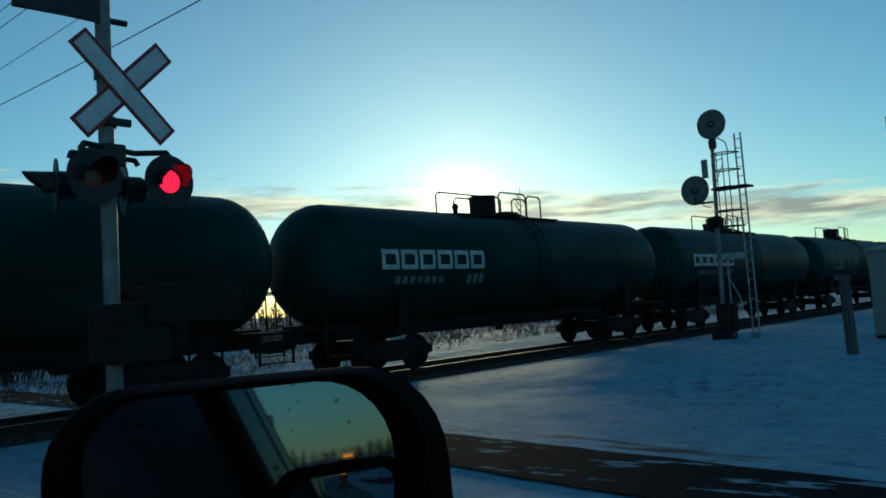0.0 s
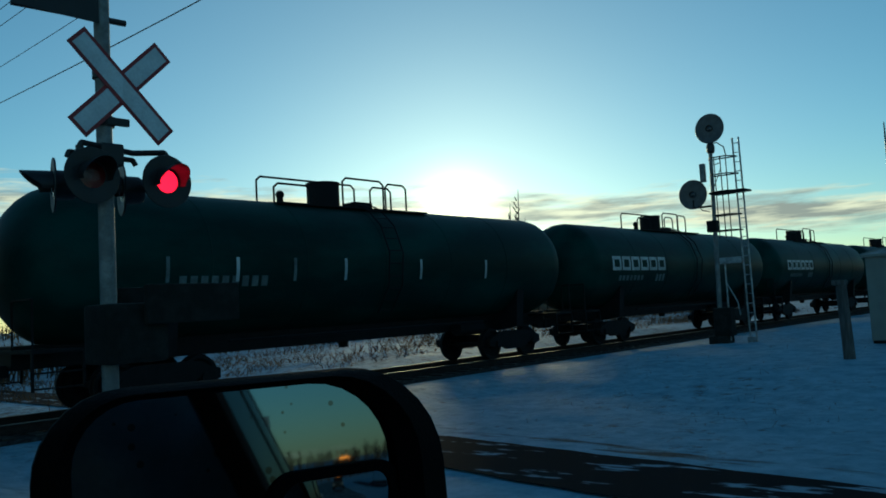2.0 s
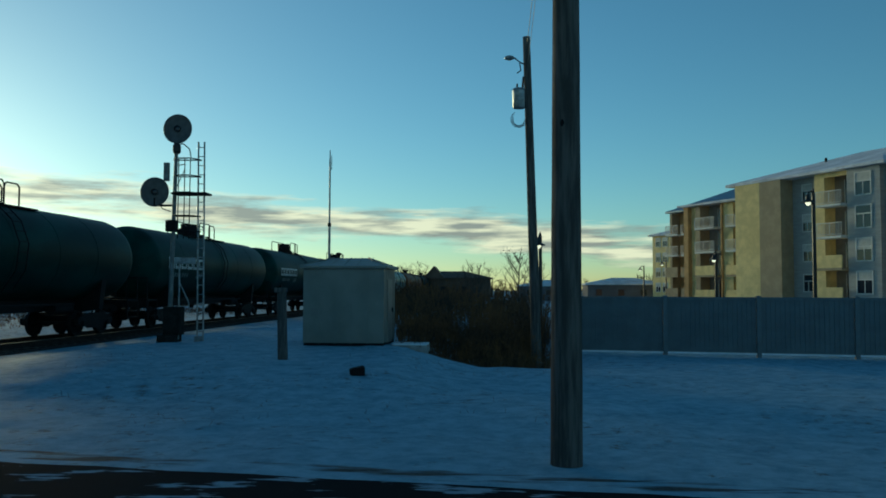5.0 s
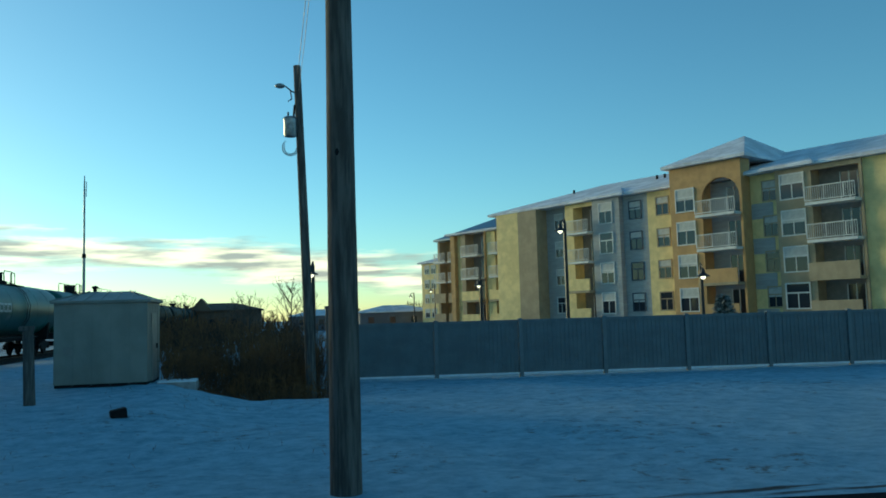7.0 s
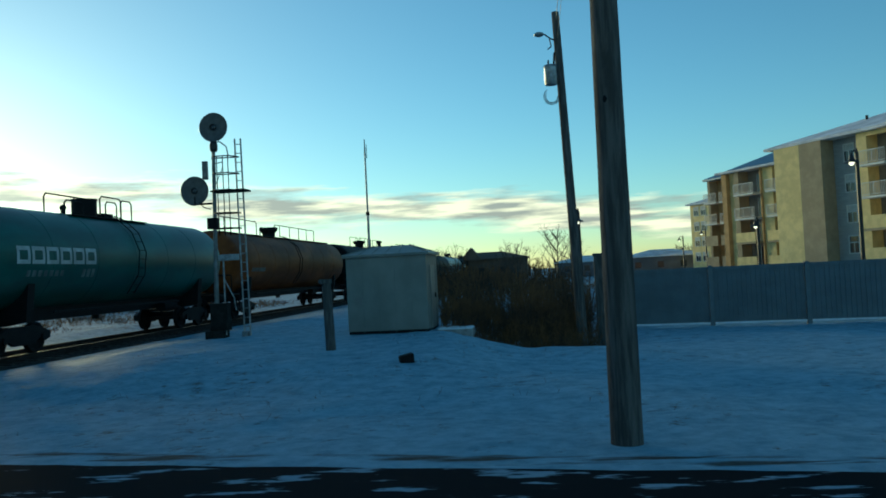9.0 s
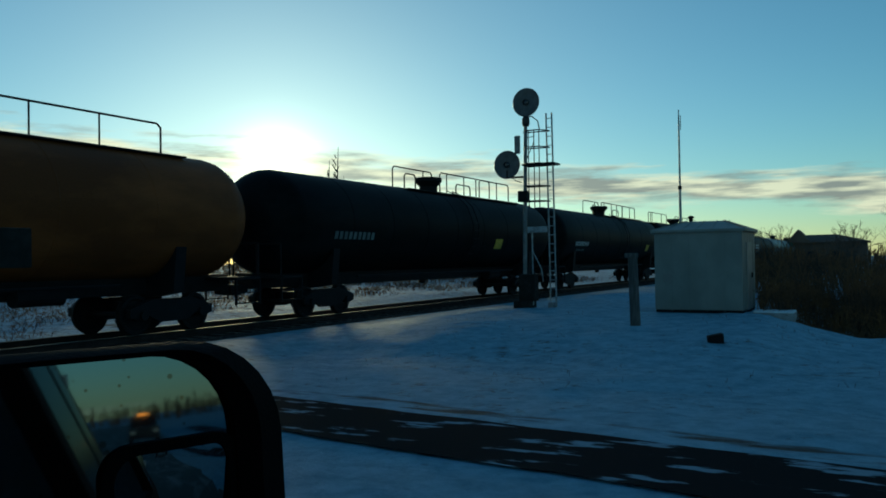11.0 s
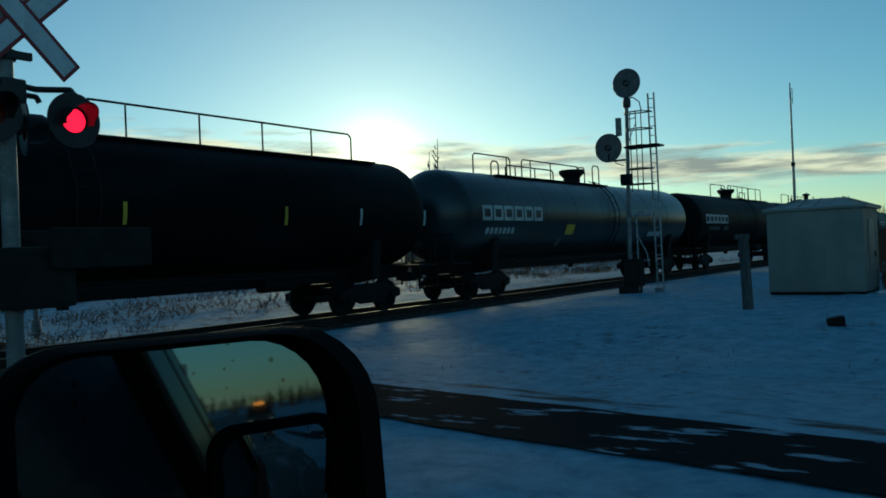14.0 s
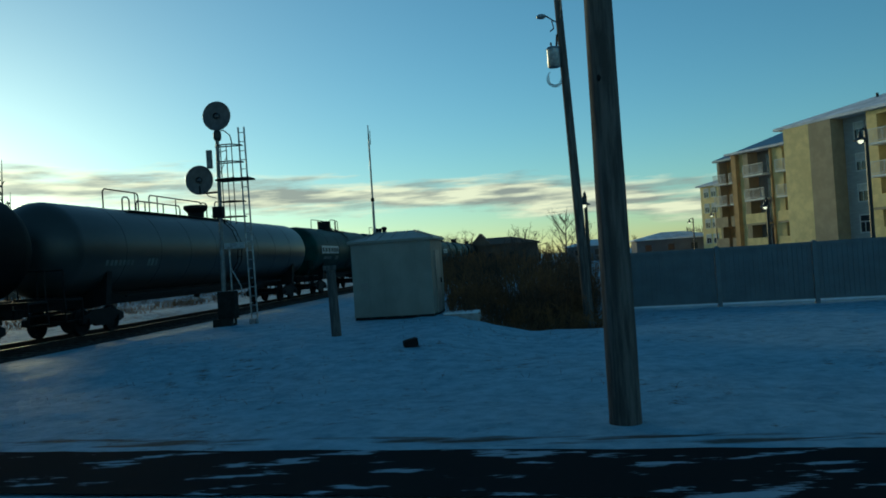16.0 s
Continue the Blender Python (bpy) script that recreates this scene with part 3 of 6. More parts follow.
        rail_loop(0.6, L / 2 - 2.2, 0.85, xs=(-0.3,), mid=(1.6, 3.6, 5.6, 7.4), low=False)
        wy = (-(L / 2 - 0.9), L / 2 - 2.3)
    for sx in (-0.5, 0.5):
        bm = B()
        box(bm, (sx - 0.22, wy[0], T - 0.11), (sx + 0.22, wy[1], T - 0.07))
        part("walkway", bm, steel_dark, car)
    # painted company mark: six plain blocks
    if logo:
        y0, w, gap, z0, z1 = (-L / 2 + (2.0 if L > 20 else 2.2)), 0.60, 0.085, 2.60, 3.10
        for i in range(6):
            a, t_ = y0 + i * (w + gap), 0.115
            bm = B()
            tube_block(bm, a, a + t_, z0, z1, R, CZ)
            tube_block(bm, a + w - t_, a + w, z0, z1, R, CZ)
            tube_block(bm, a + t_, a + w - t_, z1 - t_, z1, R, CZ)
            tube_block(bm, a + t_, a + w - t_, z0, z0 + t_, R, CZ)
            part("painted_mark", bm, letter_white, car, "plain white painted block")
    for y0, y1, z0, z1, mt in numbers:
        k = max(1, int((y1 - y0) / 0.24))
        for i in range(k):
            a = y0 + (y1 - y0) * i / k
            bm = B()
            tube_block(bm, a, a + (y1 - y0) / k * 0.66, z0, z1, R, CZ, 0.009, 3)
            part("number_bar", bm, mt, car, "small pale painted bar")
    for y0, y1, z0, z1, mt in marks:
        bm = B()
        tube_block(bm, y0, y1, z0, z1, R, CZ, 0.02, 4)
        part("placard", bm, mt, car)
    return car


# joints between the cars, as the distance along the track at the clip's start
JOINTS = [-42.0, -24.0, -6.0, 12.0, 29.8, 47.5, 65.4, 83.1, 101.0, 119.2, 137.0, 154.8, 172.5, 190.2, 207.8, 225.3, 248.2, 269.7, 292.0, 314.5, 337.2, 358.4, 384.0, 402.0, 420.0, 442.0, 460.0, 478.0, 500.0, 518.0, 536.0]
KINDS = "gggggBgggggggttlbcLPdsggbggbgg"


def build_train():
    made, out = {}, []
    for k, (a, b) in enumerate(zip(JOINTS, JOINTS[1:])):
        L = 17.8 if b - a < 19 else round(b - a, 1)
        c = KINDS[k]
        key = (c, L)
        if key not in made:
            h = -L / 2
            nums = [(h + 2.7, h + 4.6, 2.24, 2.42, letter_grey), (h + 5.5, h + 6.3, 2.2, 2.46, letter_grey)]
            if c in "gG":
                car = build_tank_car(L, green_tank, "dome", "dark green railway tank car with white painted mark", True, nums)
            elif c == "t":
                car = build_tank_car(L, teal_tank, "dome", "teal railway tank car with white painted mark", True, nums)
            elif c == "B":
                car = build_tank_car(L, green_tank, "dome", "dark green tank car without painted mark", False, [(h + 3.2, h + 5.4, 2.3, 2.52, letter_grey)], [(h + k, h + k + 0.08, 2.4, 2.9, m_) for k, m_ in ((2.9, letter_grey), (4.5, letter_white), (6.0, letter_grey), (7.5, letter_white), (10.1, letter_white), (12.8, letter_white))])
            elif c == "b":
                car = build_tank_car(L, black_tank, "cup_b", "black railway tank car with long top handrails", False, [(h + 2.8, h + 5.0, 2.32, 2.55, letter_grey)], [(h + 14.2, h + 14.9, 2.1, 2.5, placard_yellow)])
            elif c == "l":
                car = build_tank_car(L, brown_tank, "long", "rust-brown railway tank car with a full-length walkway", False, [(h + 3, h + 5, 2.3, 2.5, letter_grey)])
            elif c == "L":
                car = build_tank_car(L, black_tank, "long", "black railway tank car with a full-length walkway", False, [(h + 5, h + 8, 2.35, 2.55, letter_grey)], [(h + L - k, h + L - k + 0.09, 2.42, 2.86, m_) for k, m_ in ((1.2, letter_white), (4.0, letter_white), (6.7, placard_yellow), (11.0, placard_yellow), (15.0, letter_white))])
            elif c == "c":
                car = build_tank_car(L, black_tank, "cup_b", "black railway tank car with long top handrails", False, [(h + 2.8, h + 5.0, 2.32, 2.55, letter_white), (h + 3.2, h + 4.5, 2.05, 2.15, letter_grey)], [(h + 17.2, h + 17.9, 2.1, 2.5, placard_yellow)])
            elif c == "P":
                car = build_tank_car(L, grey_blue, "cup", "blue-grey railway tank car with white painted mark", True, [(h + 2.3, h + 4.2, 2.16, 2.36, letter_white), (h + 2.9, h + 4.0, 1.98, 2.04, letter_grey)], [(h + 8.0, h + 8.7, 2.1, 2.48, placard_yellow), (h + 16.5, h + 18.1, 1.98, 2.18, letter_white), (h + 7.6, h + 7.9, 1.7, 2.0, letter_grey)])
            elif c == "d":
                car = build_tank_car(L, black_tank, "cup_b", "black railway tank car with faded white mark", True, nums)
            else:
                car = build_tank_car(L, grey_tank, "cup", "grey railway tank car", False, nums)
            made[key] = car
        else:
            car = copy_thing(made[key], pose(0, 0, -60))
        out.append((car, (a + b) / 2))
    return out


grey_blue = mat("blue_grey_tank_paint", (0.016, 0.026, 0.030), 0.32, var=0.3, scale=0.8, bump=0.05, stretch=(1, 0.35, 1))
TRAIN = build_train()


# ---- level crossing signals ----
def flasher(parent, y, face, lit_name):
    """A round flashing lamp; face is +1 towards the waiting road, -1 away. Returns the turning lamp inside."""
    f = new("lamp_unit")
    f.parent = parent
    f.location = (0.16 * face, y, 0)
    f.rotation_euler = (0, 0, 0 if face > 0 else math.pi)
    turn = Matrix.Rotation(radians(90), 4, "Y")
    bm = B()
    lathe(bm, [(0.0, 0.0), (0.16, 0.0), (0.25, 0.004), (0.254, 0.012), (0.25, 0.02), (0.165, 0.02), (0.118, 0.014), (0.118, 0.004), (0.0, 0.004)], turn, 36)
    part("background_disc", bm, black_paint, f, smooth=True)
    bm = B()
    lathe(bm, [(0.0, -0.20), (0.10, -0.19), (0.135, -0.14), (0.14, 0.0), (0.12, 0.0)], turn, 24)
    part("housing", bm, black_paint, f, smooth=True)
    bm = B()
    n = 20
    rows = []
    for i in range(n + 1):
        a = radians(-20 + 220 * i / n)
        ln = 0.10 + 0.17 * max(0, math.sin(a)) ** 0.7
        rows.append([(0.02, 0.128 * math.cos(a), 0.128 * math.sin(a)), (0.02 + ln, 0.134 * math.cos(a), 0.134 * math.sin(a) - 0.03 * ln)])
    for k in (0.0, 0.004):
        vs = [[bm.verts.new((p[0], p[1] * (1 + k / 0.13), p[2] * (1 + k / 0.13))) for p in r] for r in rows]
        for a, b in zip(vs, vs[1:]):
            bm.faces.new((a[0], b[0], b[1], a[1]))
    part("hood", bm, black_paint, f, smooth=True)
    # lamp face that swings round inside the housing
    lamp = new("reflector")
    lamp.parent = f
    lamp.location = (0.008, 0, 0)
    bm = B()
    lathe(bm, [(0, 0.012), (0.06, 0.011), (0.108, 0.004), (0.108, 0.0), (0, 0.0)], turn, 28)
    part("lit_face", bm, red_lit, lamp)
    bm = B()
    lathe(bm, [(0, -0.012), (0.06, -0.011), (0.1172, -0.004), (0.1172, -0.001), (0, -0.001)], turn, 28)
    part("dark_face", bm, red_lens_dark, lamp)
    return lamp


def build_crossing_signal(m, top, cross_z, lamp_z, label, near):
    s = thing("crossing_signal", m, label, "crossing signal", group="level crossing signals")
    bm = B()
    rod(bm, (0, 0, -0.1), (0, 0, top), 0.075, 0.07, 20)
    part("mast", bm, mast_paint, s, smooth=True)
    bm = B()
    lathe(bm, [(0, 0.0), (0.24, 0), (0.24, 0.05), (0.15, 0.10), (0.12, 0.45), (0.0, 0.45)], Matrix(), 16)
    part("base_casting", bm, mast_paint, s)
    for k, ang in enumerate((45, -45)):
        bl = new("crossbuck_blade")
        bl.parent = s
        bl.location = (0.115 + 0.012 * k, 0.12, cross_z)
        bl.rotation_euler = (radians(ang), 0, 0)
        bm = B()
        box(bm, (-0.004, -0.60, -0.115), (0.004, 0.60, 0.115), 0.002)
        part("border", bm, red_border, bl, "dark red reflective border")
        bm = B()
        box(bm, (-0.0065, -0.565, -0.080), (0.0065, 0.565, 0.080), 0.001)
        part("white_face", bm, white_sheet, bl, "white reflective face")
    for bz in (cross_z - 0.35, cross_z + 0.10):
        bm = B()
        box(bm, (0.05, -0.02, bz), (0.10, 0.2, bz + 0.07), 0.01)
        rod(bm, (0, 0, bz - 0.01), (0, 0, bz + 0.08), 0.095)
        part("bracket", bm, black_paint, s)
    arms = new("lamp_crossarm")
    arms.parent = s
    arms.location = (0, 0.16, lamp_z)
    bm = B()
    pipe(bm, [(0.06, -0.42, 0.27), (0.06, -0.40, 0.31), (0.02, 0.0, 0.28), (0.02, 0.10, 0.27), (0.06, 0.40, 0.30), (0.06, 0.42, 0.27)], 0.028, 8)
    rod(bm, (0.06, -0.42, 0.1), (0.06, -0.42, 0.28), 0.035)
    rod(bm, (0.06, 0.42, 0.1), (0.06, 0.42, 0.28), 0.035)
    box(bm, (-0.1, -0.24, 0.12), (0.1, -0.02, 0.33), 0.03)
    part("arm_pipe", bm, black_paint, arms)
    lamps = [flasher(arms, -0.36, 1, "a"), flasher(arms, 0.36, 1, "b")]
    back = new("lamp_crossarm")
    back.parent = s
    back.location = (-0.16, 0.20, lamp_z - 0.03)
    backs = [flasher(back, -0.52, -1, "a"), flasher(back, 0.13, -1, "b")]
    for unit in [o for o in back.children if o.name.startswith("lamp_unit")]:
        unit.rotation_euler = (0, 0, radians(252))
    bm = B()
    pipe(bm, [(0.1, -0.52, 0.22), (0.1, -0.5, 0.27), (0.1, 0.1, 0.25), (0.1, 0.13, 0.2)], 0.026, 8)
    part("arm_pipe", bm, black_paint, back)
    # housing of one more rear lamp, without its disc
    bm = B()
    lathe(bm, [(0, -0.12), (0.09, -0.11), (0.115, -0.05), (0.115, 0.06), (0.09, 0.12), (0, 0.13)], Matrix.Translation((0.02, 0.50, 0.10)) @ Matrix.Rotation(radians(80), 4, "Y"), 20)
    part("bell", bm, black_paint, back, "round black rear lamp housing without disc", smooth=True)
    if near:
        # board at the top, gate machine and lowered-arm counterweights
        bm = B()
        box(bm, (0.06, -0.82, top - 0.45), (0.075, -0.06, top + 0.1), 0.004)
        part("top_sign", bm, black_paint, s, "dark sign board seen edge-low")
        bm = B()
        rod(bm, (0.02, -0.8, top - 0.42), (0.02, 0.22, top - 0.38), 0.03)
        part("sign_arm", bm, black_paint, s)
        bm = B()
        box(bm, (-0.22, -0.14, 1.58), (0.26, 0.44, 2.12), 0.05)
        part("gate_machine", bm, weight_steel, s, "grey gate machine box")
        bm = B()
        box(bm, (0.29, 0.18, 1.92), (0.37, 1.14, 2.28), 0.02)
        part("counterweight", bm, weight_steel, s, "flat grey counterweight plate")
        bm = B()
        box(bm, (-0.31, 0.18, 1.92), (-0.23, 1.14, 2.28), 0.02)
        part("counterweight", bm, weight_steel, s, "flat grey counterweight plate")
    return s, lamps, backs


NEAR_SIGNAL, NEAR_LAMPS, NEAR_BACK = build_crossing_signal(pose(-7.28, 3.73, 0.02), 5.15, 4.11, 3.26, "aluminium mast with white crossbuck and red flashing lamps", True)
FAR_SIGNAL, FAR_LAMPS, FAR_BACK = build_crossing_signal(pose(-24.0, 12.6, 0.0), 5.9, 4.55, 3.40, "distant crossing mast with crossbuck and red lamps", False)


# ---- railway block signal ----
def build_block_signal():
    x, y = -10.85, 25.6
    g = gz(x, y)
    s = thing("railway_signal", pose(x, y, g), "two-headed railway signal mast with caged ladder", "railway signal")
    H = 7.25 - g
    bm = B()
    rod(bm, (0, 0, 0.4), (0.12, 0, H - 0.6), 0.075, 0.06, 16)
    part("mast", bm, mast_paint, s, smooth=True)
    bm = B()
    box(bm, (-0.3, -0.3, -0.2), (0.3, 0.3, 0.25), 0.03)
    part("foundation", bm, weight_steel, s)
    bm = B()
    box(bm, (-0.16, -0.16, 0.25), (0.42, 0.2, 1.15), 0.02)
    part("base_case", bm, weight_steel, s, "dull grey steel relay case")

    def head(px, pz):
        hd = new("signal_head")
        hd.parent = s
        hd.location = (px, -0.05, pz)
        turn = Matrix.Rotation(radians(90), 4, "X")
        bm = B()
        lathe(bm, [(0, 0.0), (0.12, -0.02), (0.40, -0.01), (0.475, 0.0), (0.485, 0.015), (0.475, 0.03), (0.4, 0.02), (0.13, 0.02), (0.0, 0.02)], turn, 40)
        part("target_disc", bm, disc_paint, hd, smooth=True)
        bm = B()
        lathe(bm, [(0.0, -0.30), (0.16, -0.28), (0.18, -0.2), (0.18, 0.0)], turn, 20)
        part("housing", bm, black_paint, hd, smooth=True)
        bm = B()
        lathe(bm, [(0.105, 0.02), (0.11, 0.07), (0.102, 0.07), (0.095, 0.02)], turn, 20)
        part("hood", bm, black_paint, hd, smooth=True)
        bm = B()
        lathe(bm, [(0, 0.045), (0.06, 0.04), (0.1, 0.022), (0, 0.022)], turn, 20)
        part("lens", bm, window_glass, hd, smooth=True)
        return hd
    head(0.17, H)
    head(-0.56, H - 2.06)
    bm = B()
    lathe(bm, [(0, H - 0.8), (0.1, H - 0.8), (0.13, H - 0.72), (0.13, H - 0.55), (0.08, H - 0.45), (0, H - 0.45)], Matrix.Translation((0.13, 0, 0)), 14)
    part("neck", bm, black_paint, s)
    bm = B()
    pipe(bm, [(0, 0, H - 2.50), (-0.56, -0.05, H - 2.50), (-0.56, -0.05, H - 2.25)], 0.035, 8)
    pipe(bm, [(0.0, -0.1, H - 2.7), (-0.25, -0.1, H - 2.62), (-0.4, -0.08, H - 2.45)], 0.015)
    part("bracket_arm", bm, steel_dark, s)
    bm = B()
    box(bm, (-0.26, -0.1, H - 1.7), (-0.1, 0.04, H - 1.1), 0.01)
    part("number_board", bm, mast_paint, s, "blank narrow grey plate")
    bm = B()
    box(bm, (-0.15, -0.14, H - 3.35), (0.18, 0.14, H - 2.98), 0.02)
    part("junction_box", bm, steel_dark, s)
    # ladder with cage and stand
    lx = 0.98
    bm = B()
    for dx in (-0.10, 0.10):
        rod(bm, (lx + dx, 0.12, 0.0), (lx + dx - 0.07, 0.12, H - 0.40), 0.03, seg=8)
    for k in range(int((H - 0.5) / 0.3)):
        z = 0.35 + k * 0.3
        rod(bm, (lx - 0.1 - 0.07 * z / H, 0.12, z), (lx + 0.1 - 0.07 * z / H, 0.12, z), 0.014, seg=6)
    part("ladder", bm, steel_grey, s)
    bm = B()
    for z in (H - 1.0, H - 1.55, H - 2.1, H - 2.85, H - 3.35):
        pipe(bm, [(0.05, 0, z + 0.05), (0.25, -0.32, z), (0.70, -0.32, z), (0.92, 0.05, z)], 0.02)
        rod(bm, (0.0, 0.06, z), (0.92, 0.16, z), 0.02, seg=6)
    for px in (0.34, 0.54, 0.72):
        rod(bm, (px, -0.32, H - 1.0), (px, -0.32, H - 3.6), 0.016, seg=6)
    pipe(bm, [(0.1, 0, H - 0.5), (0.35, 0, H - 0.48), (0.55, 0.02, H - 0.65), (0.6, 0.05, H - 0.95)], 0.018)
    pipe(bm, [(0.1, 0, H - 2.0), (0.4, 0.0, H - 1.35), (0.42, 0.0, H - 1.15), (0.1, 0, H - 1.2)], 0.014)
    part("cage", bm, steel_dark, s)
    bm = B()
    box(bm, (0.08, -0.3, H - 2.16), (1.22, 0.32, H - 2.10), 0.005)
    part("platform", bm, steel_dark, s)
    bm = B()
    rod(bm, (0.3, 0.0, 0.1), (0.3, 0.0, H - 4.2), 0.03, seg=8)
    box(bm, (0.82, 0.0, -0.1), (1.02, 0.2, 0.2), 0.02)
    box(bm, (0.15, -0.06, H - 4.4), (0.85, 0.0, H - 4.2), 0.01)
    pipe(bm, [(0.32, 0, 1.9), (0.6, 0.05, 1.3), (0.65, 0.05, 0.9)], 0.02)
    part("ladder_stay", bm, steel_grey, s)
    return s


build_block_signal()


# ---- signal hut, aerial mast, posts ----
def build_hut():
    x0, x1, y0, y1, g, top = -6.22, -3.72, 24.6, 27.1, 0.30, 2.72
    h = thing("signal_hut", pose((x0 + x1) / 2, (y0 + y1) / 2, g - 0.03), "bare aluminium railway signal hut with low hipped roof", "signal hut")
    w, dd, t = (x1 - x0) / 2, (y1 - y0) / 2, top - g
    bm = B()
    box(bm, (-w, -dd, 0.14), (w, dd, t), 0.015)
    part("wall", bm, bungalow_m, h)
    for k in range(1, 5):
        xx = -w + 2 * w * k / 5
        bm = B()
        box(bm, (xx - 0.01, -dd - 0.007, 0.1), (xx + 0.01, -dd + 0.01, t - 0.06), 0.003)
        part("seam", bm, bungalow_m, h)
    for k in range(1, 5):
        yy = -dd + 2 * dd * k / 5
        bm = B()
        box(bm, (w - 0.01, yy - 0.01, 0.1), (w + 0.007, yy + 0.01, t - 0.06), 0.003)
        part("seam", bm, bungalow_m, h)
    bm = B()
    e = 0.09
    pts = [(-w - e, -dd - e, t), (w + e, -dd - e, t), (w + e, dd + e, t), (-w - e, dd + e, t)]
    lo = [bm.verts.new(p) for p in pts]
    mid = [bm.verts.new((p[0], p[1], t + 0.07)) for p in pts]
    rg = [bm.verts.new((-w * 0.45, 0, t + 0.36)), bm.verts.new((w * 0.45, 0, t + 0.36))]
    bm.faces.new(lo[::-1])
    for i in range(4):
        bm.faces.new((lo[i], lo[(i + 1) % 4], mid[(i + 1) % 4], mid[i]))
    bm.faces.new((mid[0], mid[1], rg[1], rg[0]))
    bm.faces.new((mid[1], mid[2], rg[1]))
    bm.faces.new((mid[2], mid[3], rg[0], rg[1]))
    bm.faces.new((mid[3], mid[0], rg[0]))
    bmesh.ops.recalc_face_normals(bm, faces=bm.faces)
    roof = part("roof", bm, bungalow_m, h)
    bm = B()
    for a, b in ((0, 0), (1, 1), (2, 1), (3, 0)):
        p = Vector(pts[a]) + Vector((0, 0, 0.075))
        q = Vector(((-1, 1)[b] * w * 0.45, 0, t + 0.37))
        rod(bm, p, q, 0.02, seg=6)
    for k in range(-2, 3):
        rod(bm, (k * 0.42, -dd - e, t + 0.075), (k * 0.36, -0.02, t + 0.37), 0.012, seg=5)
    part("roof_seams", bm, bungalow_m, roof)
    bm = B()
    box(bm, (-w + 0.02, -dd + 0.02, -0.1), (w - 0.02, dd - 0.02, 0.139), 0.01)
    part("skid_base", bm, steel_dark, h)
    bm = B()
    box(bm, (w - 0.005, -0.55, 0.12), (w + 0.03, 0.45, 2.1), 0.01)
    dr = part("door", bm, bungalow_door, h)
    bm = B()
    box(bm, (w + 0.03, 0.28, 1.05), (w + 0.07, 0.34, 1.2), 0.01)
    part("handle", bm, steel_dark, dr)
    bm = B()
    box(bm, (-w + 0.25, -dd - 0.03, 0.95), (-w + 0.5, -dd - 0.005, 1.2), 0.01)
    part("vent_plate", bm, bungalow_door, h)
    bm = B()
    rod(bm, (-0.5, 0.4, t + 0.2), (-0.5, 0.4, t + 0.50), 0.06)
    lathe(bm, [(0, t + 0.48), (0.10, t + 0.48), (0.10, t + 0.53), (0, t + 0.57)], Matrix.Translation((-0.5, 0.4, 0)), 14)
    part("roof_vent", bm, steel_dark, h)
    # concrete step slab with snow
    st = thing("step_slab", pose(-2.95, 25.2, gz(-2.95, 25.2)), "low concrete step slab under snow", "slab")
    bm = B()
    box(bm, (-0.55, -0.45, -0.3), (0.55, 0.45, 0.13), 0.02)
    part("slab", bm, concrete, st)
    bm = B()
    box(bm, (-0.53, -0.43, 0.125), (0.53, 0.43, 0.18), 0.025)
    part("snow_layer", bm, snow_cap, st)


build_hut()


def build_aerial():
    a = thing("aerial_mast", pose(-6.28, 28.5, gz(-6.28, 28.5)), "slim grey radio aerial mast behind the hut", "aerial")
    H = 6.52
    bm = B()
    rod(bm, (0, 0, -0.2), (0, 0, H * 0.62), 0.05, 0.045)
    rod(bm, (0, 0, H * 0.62), (0, 0, H - 0.3), 0.035, 0.03)
    part("mast", bm, steel_grey, a)
    bm = B()
    rod(bm, (0, 0, H - 0.35), (0, 0, H + 0.2), 0.028, 0.015, 6)
    rod(bm, (0.06, 0, H - 0.5), (0.06, 0, H + 0.0), 0.012, 0.012, 6)
    part("whip", bm, steel_dark, a)
    bm = B()
    box(bm, (-0.055, -0.055, H * 0.61), (0.055, 0.055, H * 0.63), 0.01)
    part("clamp", bm, steel_dark, a)


build_aerial()


def build_posts():
    p = thing("marker_post", pose(-5.82, 20.75, gz(-5.82, 20.75)), "weathered grey timber marker post", "post")
    bm = B()
    rod(bm, (0.06, 0, -0.3), (0.0, 0, 1.78), 0.135, 0.12, 14)
    part("timber", bm, post_wood, p, smooth=True)
    bm = B()
    box(bm, (-0.17, -0.14, 1.74), (0.12, 0.14, 1.86), 0.02)
    part("cap", bm, post_wood, p)
    s = thing("junction_cover", pose(-3.32, 18.1, gz(-3.32, 18.1) - 0.02, 0, 0, 20), "small dark tilted steel junction cover in snow", "cover")
    bm = B()
    vs = [(-0.2, -0.14, -0.1), (0.2, -0.14, -0.1), (0.2, 0.14, -0.1), (-0.2, 0.14, -0.1), (-0.24, -0.16, 0.2), (0.17, -0.16, 0.28), (0.17, 0.16, 0.28), (-0.24, 0.16, 0.2)]
    v = [bm.verts.new(Vector(q) * 0.78) for q in vs]
    for f in ((0, 3, 2, 1), (4, 5, 6, 7), (0, 1, 5, 4), (1, 2, 6, 5), (2, 3, 7, 6), (3, 0, 4, 7)):
        bm.faces.new([v[i] for i in f])
    bmesh.ops.bevel(bm, geom=bm.edges[:], offset=0.02, segments=2, affect="EDGES")
    part("cover", bm, steel_dark, s)


build_posts()


